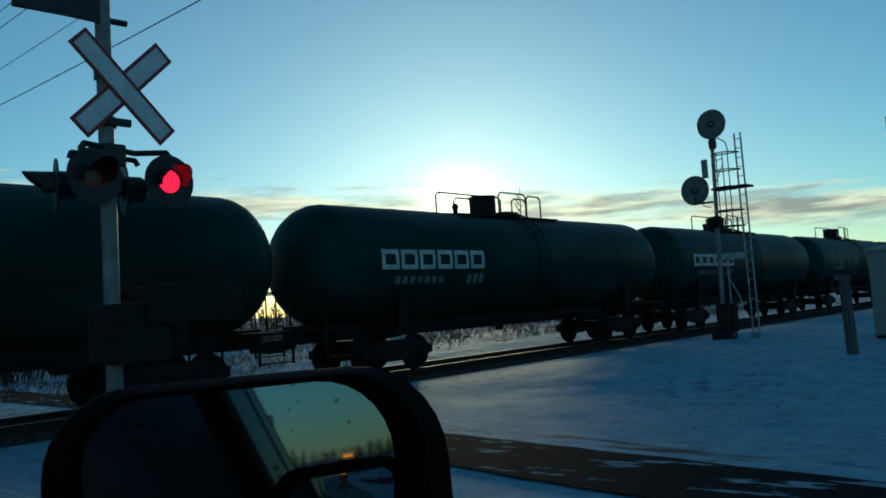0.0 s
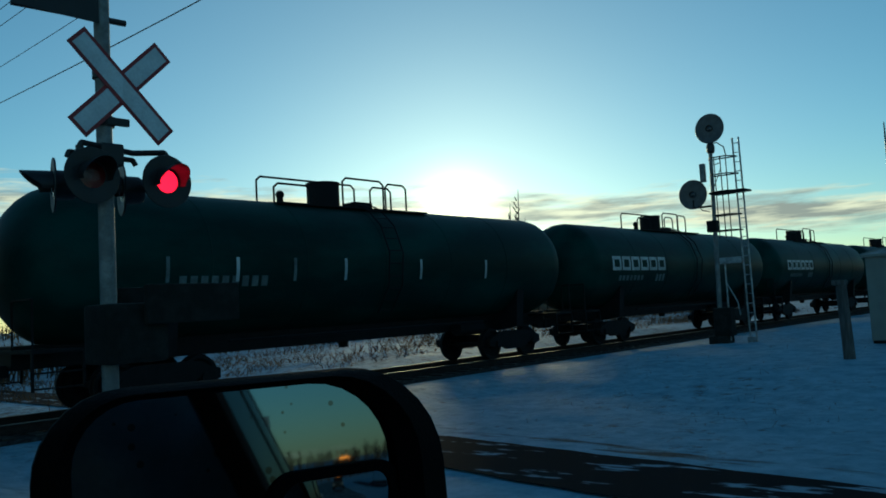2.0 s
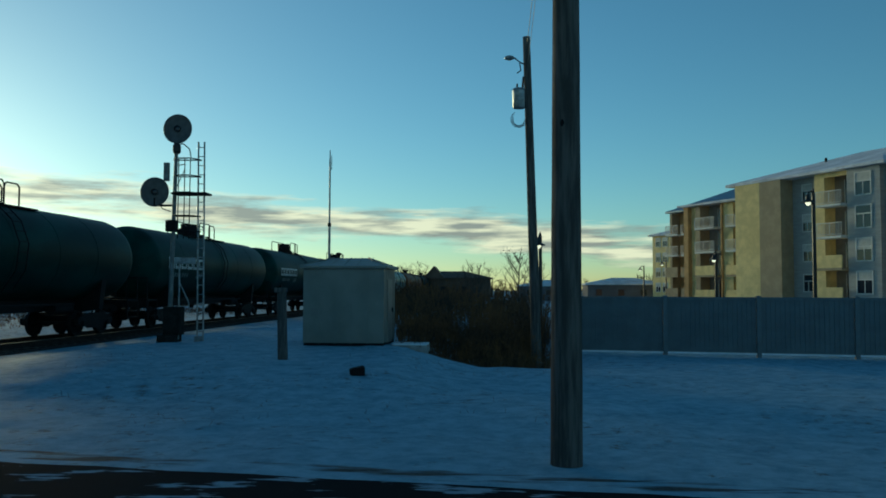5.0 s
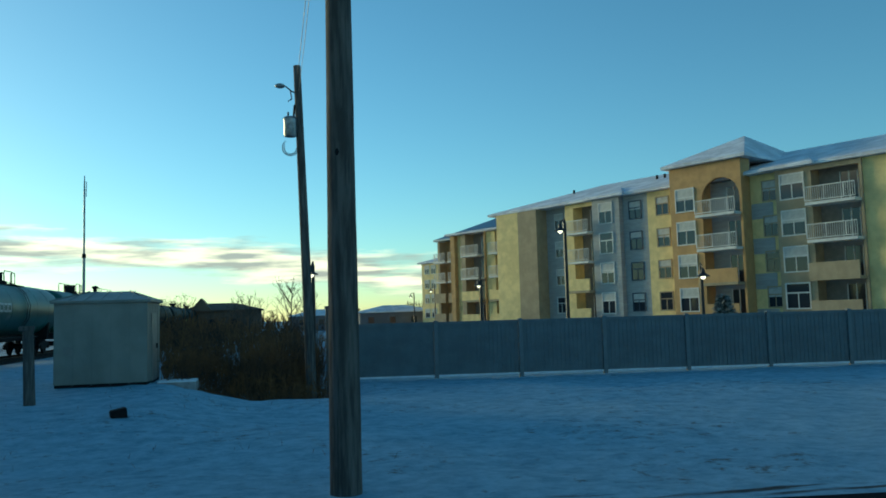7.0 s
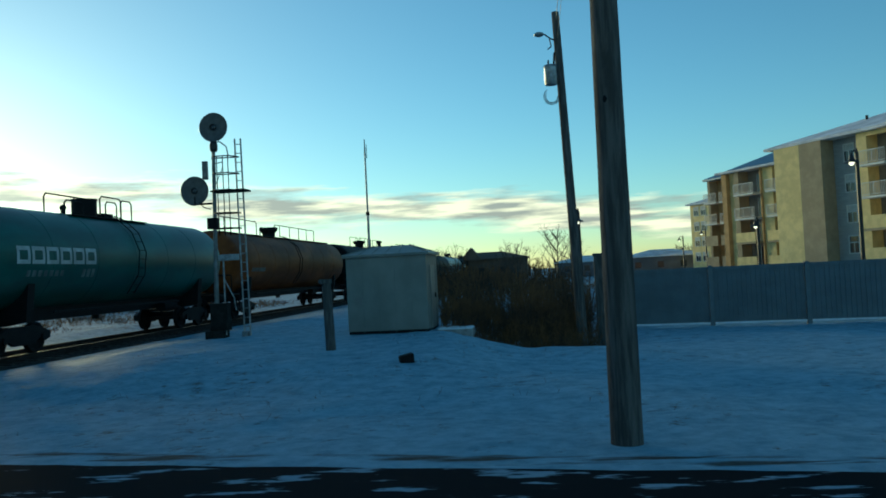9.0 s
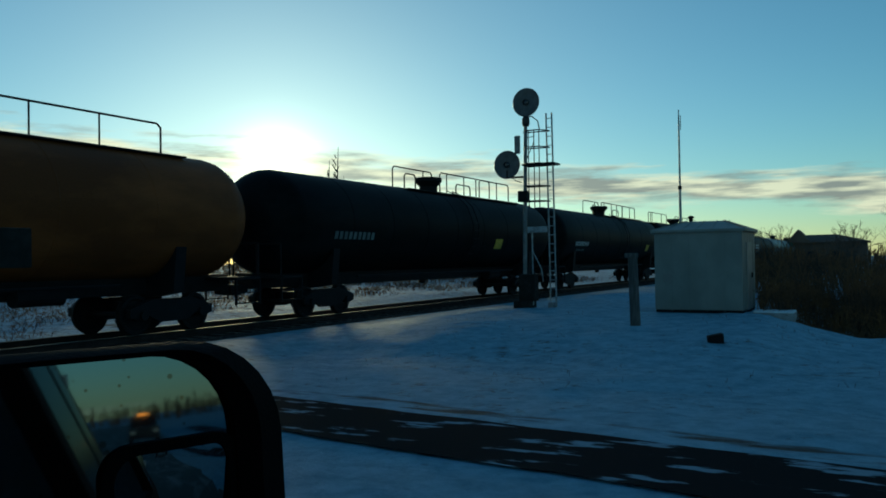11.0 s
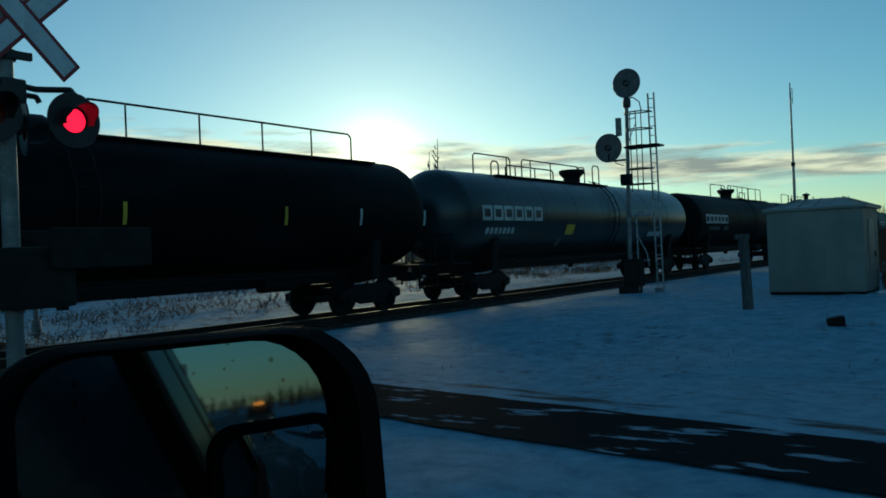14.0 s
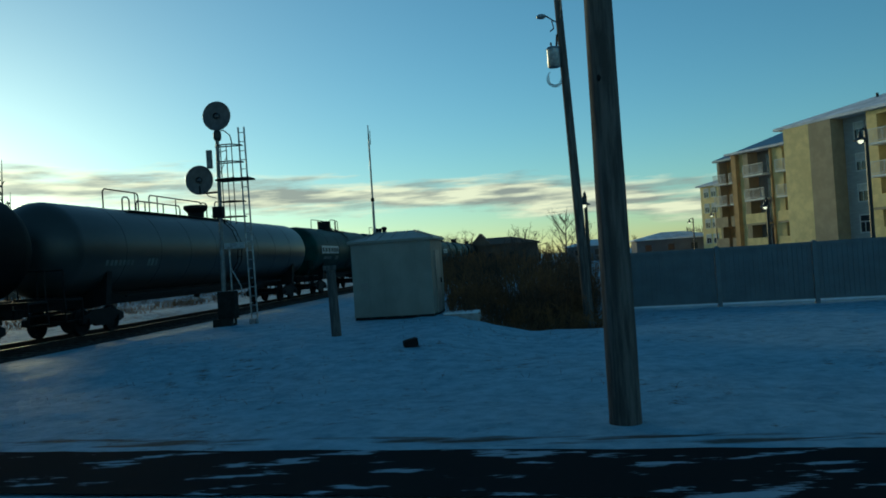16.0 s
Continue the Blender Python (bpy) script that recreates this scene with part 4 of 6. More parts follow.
# ---- utility poles and wires ----
def wire(name, a, b, sag, r, label, cat="wire"):
    bm = B()
    a, b = Vector(a), Vector(b)
    pts = [a.lerp(b, i / 24) - Vector((0, 0, sag * 4 * (i / 24) * (1 - i / 24))) for i in range(25)]
    for p, q in zip(pts, pts[1:]):
        rod(bm, p, q, r, seg=5)
    return tagged(part(name, bm, black_paint), label, cat, group="overhead wires")


def build_poles():
    bx, by = 0.73, 10.42
    p = thing("utility_pole", pose(bx, by, gz(bx, by)), "tall weathered wooden utility pole in snow", "utility pole", group="utility poles")
    H = 13.0
    lean = 0.03
    bm = B()
    prof = [(0.205 - 0.0058 * (H * i / 26), H * i / 26 - (0.3 if i == 0 else 0)) for i in range(27)]
    lathe(bm, [(0, -0.3)] + prof + [(0, H)], Matrix(), 24)
    for v in bm.verts:
        v.co.x += lean * v.co.z / H + 0.006 * noise.noise((v.co.x * 6, v.co.y * 6, v.co.z * 1.5))
        v.co.y += 0.006 * noise.noise((v.co.x * 6 + 9, v.co.y * 6, v.co.z * 1.5))
    part("trunk", bm, pole_wood, p, smooth=True)
    for z, y_, r in ((0.55, -0.19, 0.035), (1.42, -0.185, 0.04), (1.9, -0.16, 0.03), (3.1, -0.175, 0.045), (4.3, -0.17, 0.05), (5.0, -0.165, 0.04)):
        bm = B()
        bmesh.ops.create_icosphere(bm, subdivisions=2, radius=r, matrix=Matrix.Translation((-0.04 + lean * z / H, y_ + 0.02, z)) @ Matrix.Diagonal((1, 0.5, 1.5, 1)))
        part("knot", bm, steel_dark, p, smooth=True)
    bm = B()
    box(bm, (-0.03, -0.19, 1.66), (0.05, -0.182, 1.70))
    part("tag_plate", bm, mast_paint, p)
    bm = B()
    box(bm, (-0.06, -1.2, 12.1), (0.06, 1.2, 12.22), 0.01)
    part("crossarm", bm, pole_wood, p)
    q = thing("utility_pole", pose(1.06, 28.0, -0.75), "leaning wooden pole with transformer and lamp arm", "utility pole", group="utility poles")
    bm = B()
    rod(bm, (0, 0, -0.3), (-0.36, -0.1, 11.55), 0.18, 0.125, 18)
    part("trunk", bm, pole_wood, q, smooth=True)
    bm = B()
    lathe(bm, [(0, 0), (0.2, 0.0), (0.22, 0.04), (0.22, 0.6), (0.24, 0.62), (0.2, 0.68), (0, 0.72)], Matrix.Translation((-0.62, -0.16, 9.05)), 20)
    part("transformer", bm, steel_grey, q, "grey cylindrical transformer", smooth=True)
    bm = B()
    rod(bm, (-0.5, -0.16, 9.75), (-0.46, -0.16, 10.15), 0.035, seg=8)
    rod(bm, (-0.68, -0.16, 9.7), (-0.68, -0.16, 9.9), 0.03, seg=8)
    part("bushing", bm, steel_dark, q)
    bm = B()
    pipe(bm, [(-0.34, -0.1, 10.55), (-0.55, -0.2, 10.62), (-0.75, -0.3, 10.75), (-0.88, -0.35, 10.78)], 0.025)
    pipe(bm, [(-0.60, -0.2, 10.62), (-0.55, -0.22, 10.35), (-0.68, -0.25, 10.25)], 0.02)
    part("lamp_arm", bm, steel_dark, q)
    bm = B()
    bmesh.ops.create_icosphere(bm, subdivisions=2, radius=0.16, matrix=Matrix.Translation((-0.95, -0.37, 10.75)) @ Matrix.Diagonal((1.1, 0.8, 0.55, 1)))
    part("lamp_head", bm, steel_grey, q, smooth=True)
    bm = B()
    for k in range(3):
        c = (-0.62, -0.2, 8.65)
        pts = [(c[0] + (0.28 - 0.04 * k) * math.cos(radians(a)), c[1] + 0.03 * k, c[2] + (0.28 - 0.04 * k) * math.sin(radians(a))) for a in range(120 + 20 * k, 370, 25)]
        pipe(bm, pts, 0.012, 5)
    part("cable_coil", bm, black_paint, q)
    bm = B()
    rod(bm, (0.18, -0.02, -0.2), (-0.02, -0.1, 3.4), 0.025, seg=6)
    part("cable_guard", bm, steel_dark, q)
    wire("overhead_wire", (0.65, 10.4, 9.5), (-70, 10.6, 11.6), 0.9, 0.016, "thin black overhead cable across the tracks")
    wire("overhead_wire", (0.75, 9.4, 12.2), (-70, 9.6, 12.5), 0.8, 0.012, "thin black overhead power wire")
    wire("overhead_wire", (0.75, 11.4, 12.2), (-70, 11.6, 12.5), 0.8, 0.012, "thin black overhead power wire")
    wire("overhead_wire", (0.75, 10.3, 12.6), (-70, 10.5, 12.9), 0.8, 0.012, "thin black overhead power wire")
    wire("overhead_wire", (0.9, 10.5, 12.2), (0.72, 27.9, 10.5), 0.4, 0.010, "thin black cable between two wooden poles")
    wire("overhead_wire", (0.9, 10.5, 11.6), (0.74, 27.9, 9.9), 0.5, 0.008, "thin black cable between two wooden poles")


build_poles()


# ---- fence ----
def build_fence():
    f = thing("fence", pose(0, 0, 0), "long grey vinyl privacy fence dusted with snow", "fence", kind="structure")
    pts = [(5.7 + 3.14 * k, 29.85 - 0.46 * k) for k in range(-1, 13)]
    post = rail = panel = None
    for k, (x, y) in enumerate(pts):
        zb = -0.30
        if post is None:
            bm = B()
            box(bm, (-0.075, -0.075, -0.2), (0.075, 0.075, 2.13), 0.008)
            lathe(bm, [(0.12, 2.12), (0.12, 2.15), (0, 2.18)], Matrix.Rotation(radians(45), 4, "Z"), 4)
            post = part("post", bm, fence_post_m, f)
            post.location = (x, y, zb)
        else:
            again(post, f, (x, y, zb))
        if k == len(pts) - 1:
            break
        x2, y2 = pts[k + 1]
        ang = math.degrees(math.atan2(y2 - y, x2 - x))
        L = math.hypot(x2 - x, y2 - y)
        if panel is None:
            bm = B()
            nb = 19
            for i in range(nb):
                a = 0.08 + (L - 0.16) * i / nb
                box(bm, (a + 0.006, -0.012 - 0.006 * (i % 2), 0.16), (a + (L - 0.16) / nb - 0.004, 0.014, 2.04), 0.003)
            box(bm, (0.08, 0.006, 0.165), (L - 0.08, 0.011, 2.03))
            panel = part("board_panel", bm, fence_m, f)
            panel.location, panel.rotation_euler = (x, y, zb), (0, 0, radians(ang))
            bm = B()
            box(bm, (0.07, -0.035, 2.02), (L - 0.07, 0.035, 2.12), 0.006)
            rail = part("top_rail", bm, fence_post_m, f)
            rail.location, rail.rotation_euler = (x, y, zb), (0, 0, radians(ang))
            bm = B()
            box(bm, (0.07, -0.05, 0.10), (L - 0.07, 0.04, 0.165), 0.006)
            low = part("bottom_rail", bm, snow_cap, f, "bottom rail capped with snow")
            low.location, low.rotation_euler = (x, y, zb), (0, 0, radians(ang))
        else:
            for o in (panel, rail, low):
                again(o, f, (x, y, zb), (0, 0, ang))
    c = thing("corner_post", pose(1.75, 28.9, -0.5), "tall square grey timber corner post", "post")
    bm = B()
    box(bm, (-0.15, -0.15, -0.3), (0.15, 0.15, 2.9), 0.02)
    box(bm, (-0.18, -0.18, 2.9), (0.18, 0.18, 3.0), 0.01)
    part("post", bm, post_wood, c)


build_fence()


# ---- brush and bare trees ----
def twig_mesh(name, places, rng, material, hmin, hmax, spreadf=0.35, kids=3, r0=0.012, tri=3):
    v, f = [], []

    def stick(a, b, r1, r2):
        d = (b - a).normalized()
        u = d.orthogonal().normalized()
        w = d.cross(u)
        k = len(v)
        for p, r in ((a, r1), (b, r2)):
            for i in range(tri):
                an = 2 * math.pi * i / tri
                v.append(p + (u * math.cos(an) + w * math.sin(an)) * r)
        for i in range(tri):
            j = (i + 1) % tri
            f.append((k + i, k + j, k + tri + j, k + tri + i))

    for x, y, z, sc in places:
        h = rng.uniform(hmin, hmax) * sc
        base = Vector((x, y, z - 0.05))
        tip = base + Vector((rng.gauss(0, spreadf) * h * 0.6, rng.gauss(0, spreadf) * h * 0.6, h))
        stick(base, tip, r0, r0 * 0.3)
        for _ in range(kids):
            t = rng.uniform(0.25, 0.9)
            p = base.lerp(tip, t)
            q = p + Vector((rng.gauss(0, 0.28), rng.gauss(0, 0.28), rng.uniform(0.1, 0.5))) * h * (1.05 - t)
            stick(p, q, r0 * 0.6, r0 * 0.2)
            for _ in range(2):
                p2 = p.lerp(q, rng.uniform(0.4, 0.95))
                stick(p2, p2 + Vector((rng.gauss(0, 0.2), rng.gauss(0, 0.2), rng.uniform(0.0, 0.25))) * h * 0.4, r0 * 0.4, r0 * 0.15)
    me = bpy.data.meshes.new(name)
    me.from_pydata([tuple(p) for p in v], [], f)
    me.materials.append(material)
    return new(name, me)


def build_brush():
    rng = random.Random(5)
    pl = []
    for _ in range(2300):
        y = rng.uniform(25.0, 37)
        x = rng.uniform(-3.4 - 0.12 * (y - 25), 1.5)
        edge = sm(-3.6 - 0.12 * (y - 25), 0.2, x) * sm(24.5, 28.5, y)
        if noise.noise((x * 1.3, y * 0.9, 21)) < -0.22:
            continue
        pl.append((x, y, gz(x, y), (0.34 + 0.72 * edge) * (1 + 0.6 * noise.noise((x * 0.8, y * 0.6, 2)))))
    tagged(twig_mesh("brush", pl, rng, twig_m, 1.0, 2.15, 0.35, 5, 0.014), "tangled dry brown brush in a ditch", "brush", kind="stuff")
    pl = []
    for _ in range(1500):
        y = rng.uniform(36, 100)
        x = rng.uniform(-7 - 0.04 * y, 2.5)
        pl.append((x, y, gz(x, y), 0.9 + 0.4 * noise.noise((x * 0.3, y * 0.2, 4))))
    tagged(twig_mesh("brush", pl, rng, twig_m, 1.3, 2.8, 0.3, 4, 0.03), "band of dry brush beside the track", "brush", kind="stuff")
    # dense brush added to keep the low sun off the snow behind the train
    pl = []
    for _ in range(2600):
        y = rng.uniform(4, 95)
        x = rng.uniform(-46, -35)
        pl.append((x, y, gz(x, y), 0.85 + 0.4 * noise.noise((x * 0.3, y * 0.15, 14))))
    tagged(twig_mesh("brush", pl, rng, twig_m, 1.0, 1.9, 0.35, 5, 0.035), "low dry brush beyond the track, added for shade", "brush", kind="stuff")
    # dead grass, made thicker so that it shades the ground under the cars
    pl = []
    for _ in range(7500):
        y = rng.uniform(-2, 75)
        x = rng.uniform(-33, -21.0)
        if 2.5 > y or noise.noise((x * 0.35, y * 0.2, 31)) < -0.08:
            continue
        pl.append((x, y, gz(x, y), 0.75 + 0.5 * noise.noise((x * 0.6, y * 0.4, 5))))
    tagged(twig_mesh("dry_grass", pl, rng, twig_m, 0.18, 0.62, 0.9, 4, 0.012), "tall dead grass and weeds beyond the track, thickened for shade", "grass", kind="stuff")
    pl = []
    for _ in range(420):
        y = rng.uniform(12, 24)
        x = rng.uniform(-11, 2)
        if noise.noise((x * 0.8, y * 0.8, 11)) > 0.05:
            pl.append((x, y, gz(x, y), 1.0))
    tagged(twig_mesh("dry_grass", pl, rng, twig_m, 0.05, 0.16, 0.6, 2, 0.005), "dead grass stems poking through snow", "grass", kind="stuff")


build_brush()


def build_tree(x, y, h, seed, label, slim=0.35, limbs=16):
    rng = random.Random(seed)
    z = gz(x, y)
    t = thing("bare_tree", pose(x, y, z), label, "tree", group="bare trees")
    bm = B()
    rod(bm, (0, 0, -0.2), (0, 0, h * 0.55), h * 0.018, h * 0.009, 8)
    rod(bm, (0, 0, h * 0.55), (0.02 * h, 0, h), h * 0.009, h * 0.002, 6)
    part("trunk", bm, bark, t)
    bm = B()
    for i in range(limbs):
        k = rng.uniform(0.22, 0.92)
        a = rng.uniform(0, 2 * math.pi)
        ln = h * slim * (1.1 - k) * rng.uniform(0.7, 1.2)
        p = Vector((0, 0, h * k))
        q = p + Vector((math.cos(a) * ln, math.sin(a) * ln, ln * rng.uniform(0.9, 1.8)))
        rod(bm, p, q, h * 0.006, h * 0.002, 4)
        for _ in range(5):
            p2 = p.lerp(q, rng.uniform(0.35, 1))
            q2 = p2 + Vector((rng.gauss(0, 0.35), rng.gauss(0, 0.35), rng.uniform(0.2, 0.7))) * ln * 0.7
            rod(bm, p2, q2, h * 0.003, h * 0.001, 3)
            for _ in range(3):
                p3 = p2.lerp(q2, rng.uniform(0.4, 1))
                rod(bm, p3, p3 + Vector((rng.gauss(0, 0.3), rng.gauss(0, 0.3), rng.uniform(0.1, 0.5))) * ln * 0.45, h * 0.0016, h * 0.0006, 3)
    part("crown", bm, bark, t, "open crown of bare twigs")


for tx, ty, th, sd in ((1.0, 62, 5.4, 1), (-2.4, 74, 4.6, 2), (-3.6, 78, 4.2, 3), (-16, 150, 7.2, 4), (-20, 155, 6.4, 5), (3.0, 90, 5.5, 8)):
    build_tree(tx, ty, th, sd, "bare leafless tree above the brush", 0.42, 18)
for k, (yw, dd_, th) in enumerate(((36.0, 118, 18.5), (36.6, 122, 17.0), (35.6, 120, 14.5), (37.3, 125, 12.5))):
    build_tree(-math.sin(radians(yw)) * dd_, math.cos(radians(yw)) * dd_, th, 20 + k, "tall slim bare poplar beyond the train", 0.10, 22)


# ---- apartment building ----
wall_yellow = mat("pale_yellow_stucco", (0.78, 0.62, 0.28), 0.85, var=0.1, scale=1.2, bump=0.2)
wall_olive = mat("olive_stucco", (0.37, 0.30, 0.19), 0.85, var=0.1, scale=1.2, bump=0.2)
wall_orange = mat("ochre_stucco", (0.50, 0.31, 0.13), 0.85, var=0.1, scale=1.2, bump=0.2)
wall_grey = mat("blue_grey_siding", (0.36, 0.37, 0.36), 0.8, var=0.1, scale=1.2, bump=0.2, stretch=(1, 1, 6))
wall_pale = mat("pale_grey_trim", (0.66, 0.66, 0.62), 0.7, var=0.08)
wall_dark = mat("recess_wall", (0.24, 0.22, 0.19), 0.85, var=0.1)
roof_snow = mat("snowy_shingles", (0.56, 0.58, 0.62), 0.85, col2=(0.78, 0.80, 0.84), scale=0.7, bump=0.4)
wall_navy = mat("dark_blue_trim", (0.055, 0.075, 0.105), 0.7, var=0.1)
roof_metal = mat("blue_metal_roof", (0.09, 0.16, 0.24), 0.4, 0.4, var=0.15)
curtain = mat("white_window_blind", (0.52, 0.52, 0.48), 0.8, var=0.1)

E_DIR, N_DIR = Vector((0.469, -0.883, 0)), Vector((-0.883, -0.469, 0))
BLD_A = Vector((22.1, 74.5, -0.3))
FLOORS = (1.65, 4.18, 6.71, 9.24)          # floor levels over the base
EAVE = 11.85


def wing_matrix(off, s0=0.0):
    p = BLD_A + N_DIR * off + E_DIR * s0
    return Matrix.Translation(p) @ Matrix(((E_DIR.x, -N_DIR.x, 0, 0), (E_DIR.y, -N_DIR.y, 0, 0), (0, 0, 1, 0), (0, 0, 0, 1)))


def add_window(parent, s, z, w, h, y=-0.0, blind=0.4, trim=None):
    win = new("window")
    win.parent = parent
    win.location = (s, y, z)
    bm = B()
    t = 0.09
    for a, b in (((-w / 2 - t, -0.06, -h / 2 - t), (w / 2 + t, 0.05, -h / 2)), ((-w / 2 - t, -0.06, h / 2), (w / 2 + t, 0.05, h / 2 + t)), ((-w / 2 - t, -0.06, -h / 2), (-w / 2, 0.05, h / 2)), ((w / 2, -0.06, -h / 2), (w / 2 + t, 0.05, h / 2)), ((-0.03, -0.04, -h / 2), (0.03, 0.05, h * 0.12)), ((-w / 2, -0.04, h * 0.10), (w / 2, 0.05, h * 0.16))):
        box(bm, a, b)
    part("window_frame", bm, trim or wall_pale, win)
    bm = B()
    box(bm, (-w / 2, -0.012, -h / 2), (w / 2, -0.004, h / 2))
    part("pane", bm, window_glass, win)
    if blind:
        bm = B()
        box(bm, (-w / 2, -0.022, h / 2 - h * blind), (w / 2, -0.016, h / 2))
        part("blind", bm, curtain, win)


def add_balcony(parent, s0, s1, z, solid, back, depth=1.2):
    b = new("balcony")
    b.parent = parent
    b.location = (0, 0, z)
    bm = B()
    box(bm, (s0, -0.95, -0.22), (s1, 0.3, -0.02), 0.01)
    part("slab", bm, wall_pale if not solid else wall_olive, b)
    bm = B()
    if solid:
        box(bm, (s0, -0.95, -0.02), (s1, -0.85, 0.98), 0.01)
        part("solid_parapet", bm, back, b)
    else:
        for zz in (0.06, 0.98):
            box(bm, (s0, -0.93, zz), (s1, -0.88, zz + 0.06))
        n = max(2, int((s1 - s0) / 0.14))
        for i in range(n + 1):
            a = s0 + (s1 - s0) * i / n
            r = 0.035 if i % 9 == 0 else 0.013
            box(bm, (a - r, -0.92, 0.06), (a + r, -0.89, 1.0))
        part("railing", bm, wall_pale, b)
    bm = B()
    sc = (s0 + s1) / 2
    box(bm, (sc - 0.1, 1.16, 0.0), (sc + 1.0, 1.19, 2.0))
    part("patio_door", bm, window_glass, b)
    bm = B()
    for a in (sc - 0.16, sc + 0.42, sc + 1.0):
        box(bm, (a, 1.12, 0), (a + 0.07, 1.17, 2.05))
    part("door_frame", bm, wall_pale, b)


def add_wall(parent, s0, s1, z0, z1, material, y=0.0, thick=0.35):
    bm = B()
    box(bm, (s0, y, z0), (s1, y + thick, z1), 0.004)
    return part("wall", bm, material, parent)


def hip_roof(parent, s0, s1, y0, y1, z, rise, material, over=0.55):
    bm = B()
    a, b, c, d = (s0 - over, y0 - over), (s1 + over, y0 - over), (s1 + over, y1 + over), (s0 - over, y1 + over)
    lo = [bm.verts.new((p[0], p[1], z)) for p in (a, b, c, d)]
    up = [bm.verts.new((p[0], p[1], z + 0.22)) for p in (a, b, c, d)]
    m = (y1 - y0) / 2
    k = min(m, (s1 - s0) / 2 * 0.98)
    r0, r1 = bm.verts.new((s0 + k, y0 + m, z + rise)), bm.verts.new((s1 - k, y0 + m, z + rise))
    bm.faces.new(lo[::-1])
    for i in range(4):
        bm.faces.new((lo[i], lo[(i + 1) % 4], up[(i + 1) % 4], up[i]))
    bm.faces.new((up[0], up[1], r1, r0))
    bm.faces.new((up[1], up[2], r1))
    bm.faces.new((up[2], up[3], r0, r1))
    bm.faces.new((up[3], up[0], r0))
    bmesh.ops.recalc_face_normals(bm, faces=bm.faces)
    return part("roof", bm, material, parent)


def build_apartments():
    a = thing("apartment_building", wing_matrix(0), "four-storey yellow, grey and ochre apartment building with snowy roof", "apartment building")
    D = 15.0
    bm = B()
    box(bm, (-1.5, 1.55, 0), (48, D, EAVE - 0.02))
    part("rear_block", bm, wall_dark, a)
    # bays: start, end, wall material, depth offset, kind (w window column, b balcony, n plain)
    bays = [(-1.6, 1.3, wall_yellow, -0.5, "n", 0), (1.3, 3.7, wall_olive, -0.5, "n", 0), (3.7, 6.8, wall_grey, 0.9, "w", 0.9), (6.8, 7.6, wall_yellow, 0.0, "n", 0), (7.6, 10.2, wall_yellow, 0.0, "b", 0),
            (10.2, 13.1, wall_grey, -0.35, "w", 1.3), (13.1, 15.6, wall_grey, 0.15, "w", 1.1), (15.6, 18.5, wall_yellow, 0.1, "w", 1.1), (18.5, 21.1, wall_orange, -0.9, "w", 1.5), (21.1, 24.5, wall_orange, -0.9, "b", 0),
            (24.5, 25.3, wall_yellow, 0.3, "n", 0), (25.3, 26.7, wall_yellow, 0.3, "w", 1.0), (26.7, 29.1, wall_olive, -0.2, "w", 1.6), (29.1, 32.6, wall_olive, -0.2, "b", 0), (32.6, 34.2, wall_yellow, 0.0, "n", 0),
            (34.2, 36.6, wall_grey, 0.2, "w", 1.2), (36.6, 39.6, wall_yellow, 0.0, "b", 0), (39.6, 43, wall_olive, -0.2, "w", 1.5), (43, 48, wall_grey, 0.1, "w", 1.2)]
    for k, (s0, s1, m, y, kind, w) in enumerate(bays):
        tower = 18.5 <= s0 < 24.5
        top = EAVE + (1.3 if tower else 0.0)
        if kind == "n":
            add_wall(a, s0, s1, 0, top, m, y, 1.6)
        elif kind == "w":
            add_wall(a, s0, s1, 0, top, m, y, 1.6)
            for i, fz in enumerate(FLOORS):
                add_window(a, (s0 + s1) / 2, fz + 1.35, w, 1.35 if w < 1.3 else 1.65, y - 0.005, (0.35, 0.5, 0.0, 0.42, 0.5)[(i + k) % 5], {13.1: wall_navy, 15.6: wall_olive, 25.3: wall_olive}.get(s0))
                # grey panels stand in for balcony shade on the yellow wall
                if s0 == 25.3:
                    bm = B()
                    box(bm, (24.55, y - 0.03, fz - 0.60), (26.2, y + 0.02, fz + 0.52), 0.008)
                    part("grey_panel", bm, wall_grey, a, "grey panel in place of balcony shade")
        else:
            g = new("balcony_stack")
            g.parent = a
            g.location = (0, y, 0)
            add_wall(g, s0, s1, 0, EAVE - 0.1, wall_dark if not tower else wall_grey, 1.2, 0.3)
            add_wall(g, s0 - 0.02, s0 + 0.16, 0, top, m, 0.0, 1.3)
            add_wall(g, s1 - 0.16, s1 + 0.02, 0, top, m, 0.0, 1.3)
            if not tower:
                add_wall(g, s0 + 0.16, s1 - 0.16, EAVE - 0.35, EAVE, m, 0.0, 0.3)
            else:
                bm = B()
                c, r = (s0 + s1) / 2, (s1 - s0) / 2 - 0.16
                zt, zs = top, FLOORS[3] + 1.15
                up, dn = [], []
                for i in range(17):
                    an = math.pi * i / 16
                    dn.append((c - r * math.cos(an), zs + r * math.sin(an)))
                for yy in (0.0, 0.3):
                    lower = [bm.verts.new((p[0], yy, p[1])) for p in dn]
                    upper = [bm.verts.new((p[0], yy, zt)) for p in dn]
                    for i in range(16):
                        bm.faces.new((lower[i], lower[i + 1], upper[i + 1], upper[i]))
                part("arch", bm, m, g)
            for i, fz in enumerate(FLOORS):
                add_balcony(g, s0 + 0.1, s1 - 0.1, fz, i < 2, m)
    hip_roof(a, -2.2, 48, 0, D, EAVE, 2.7, roof_snow)
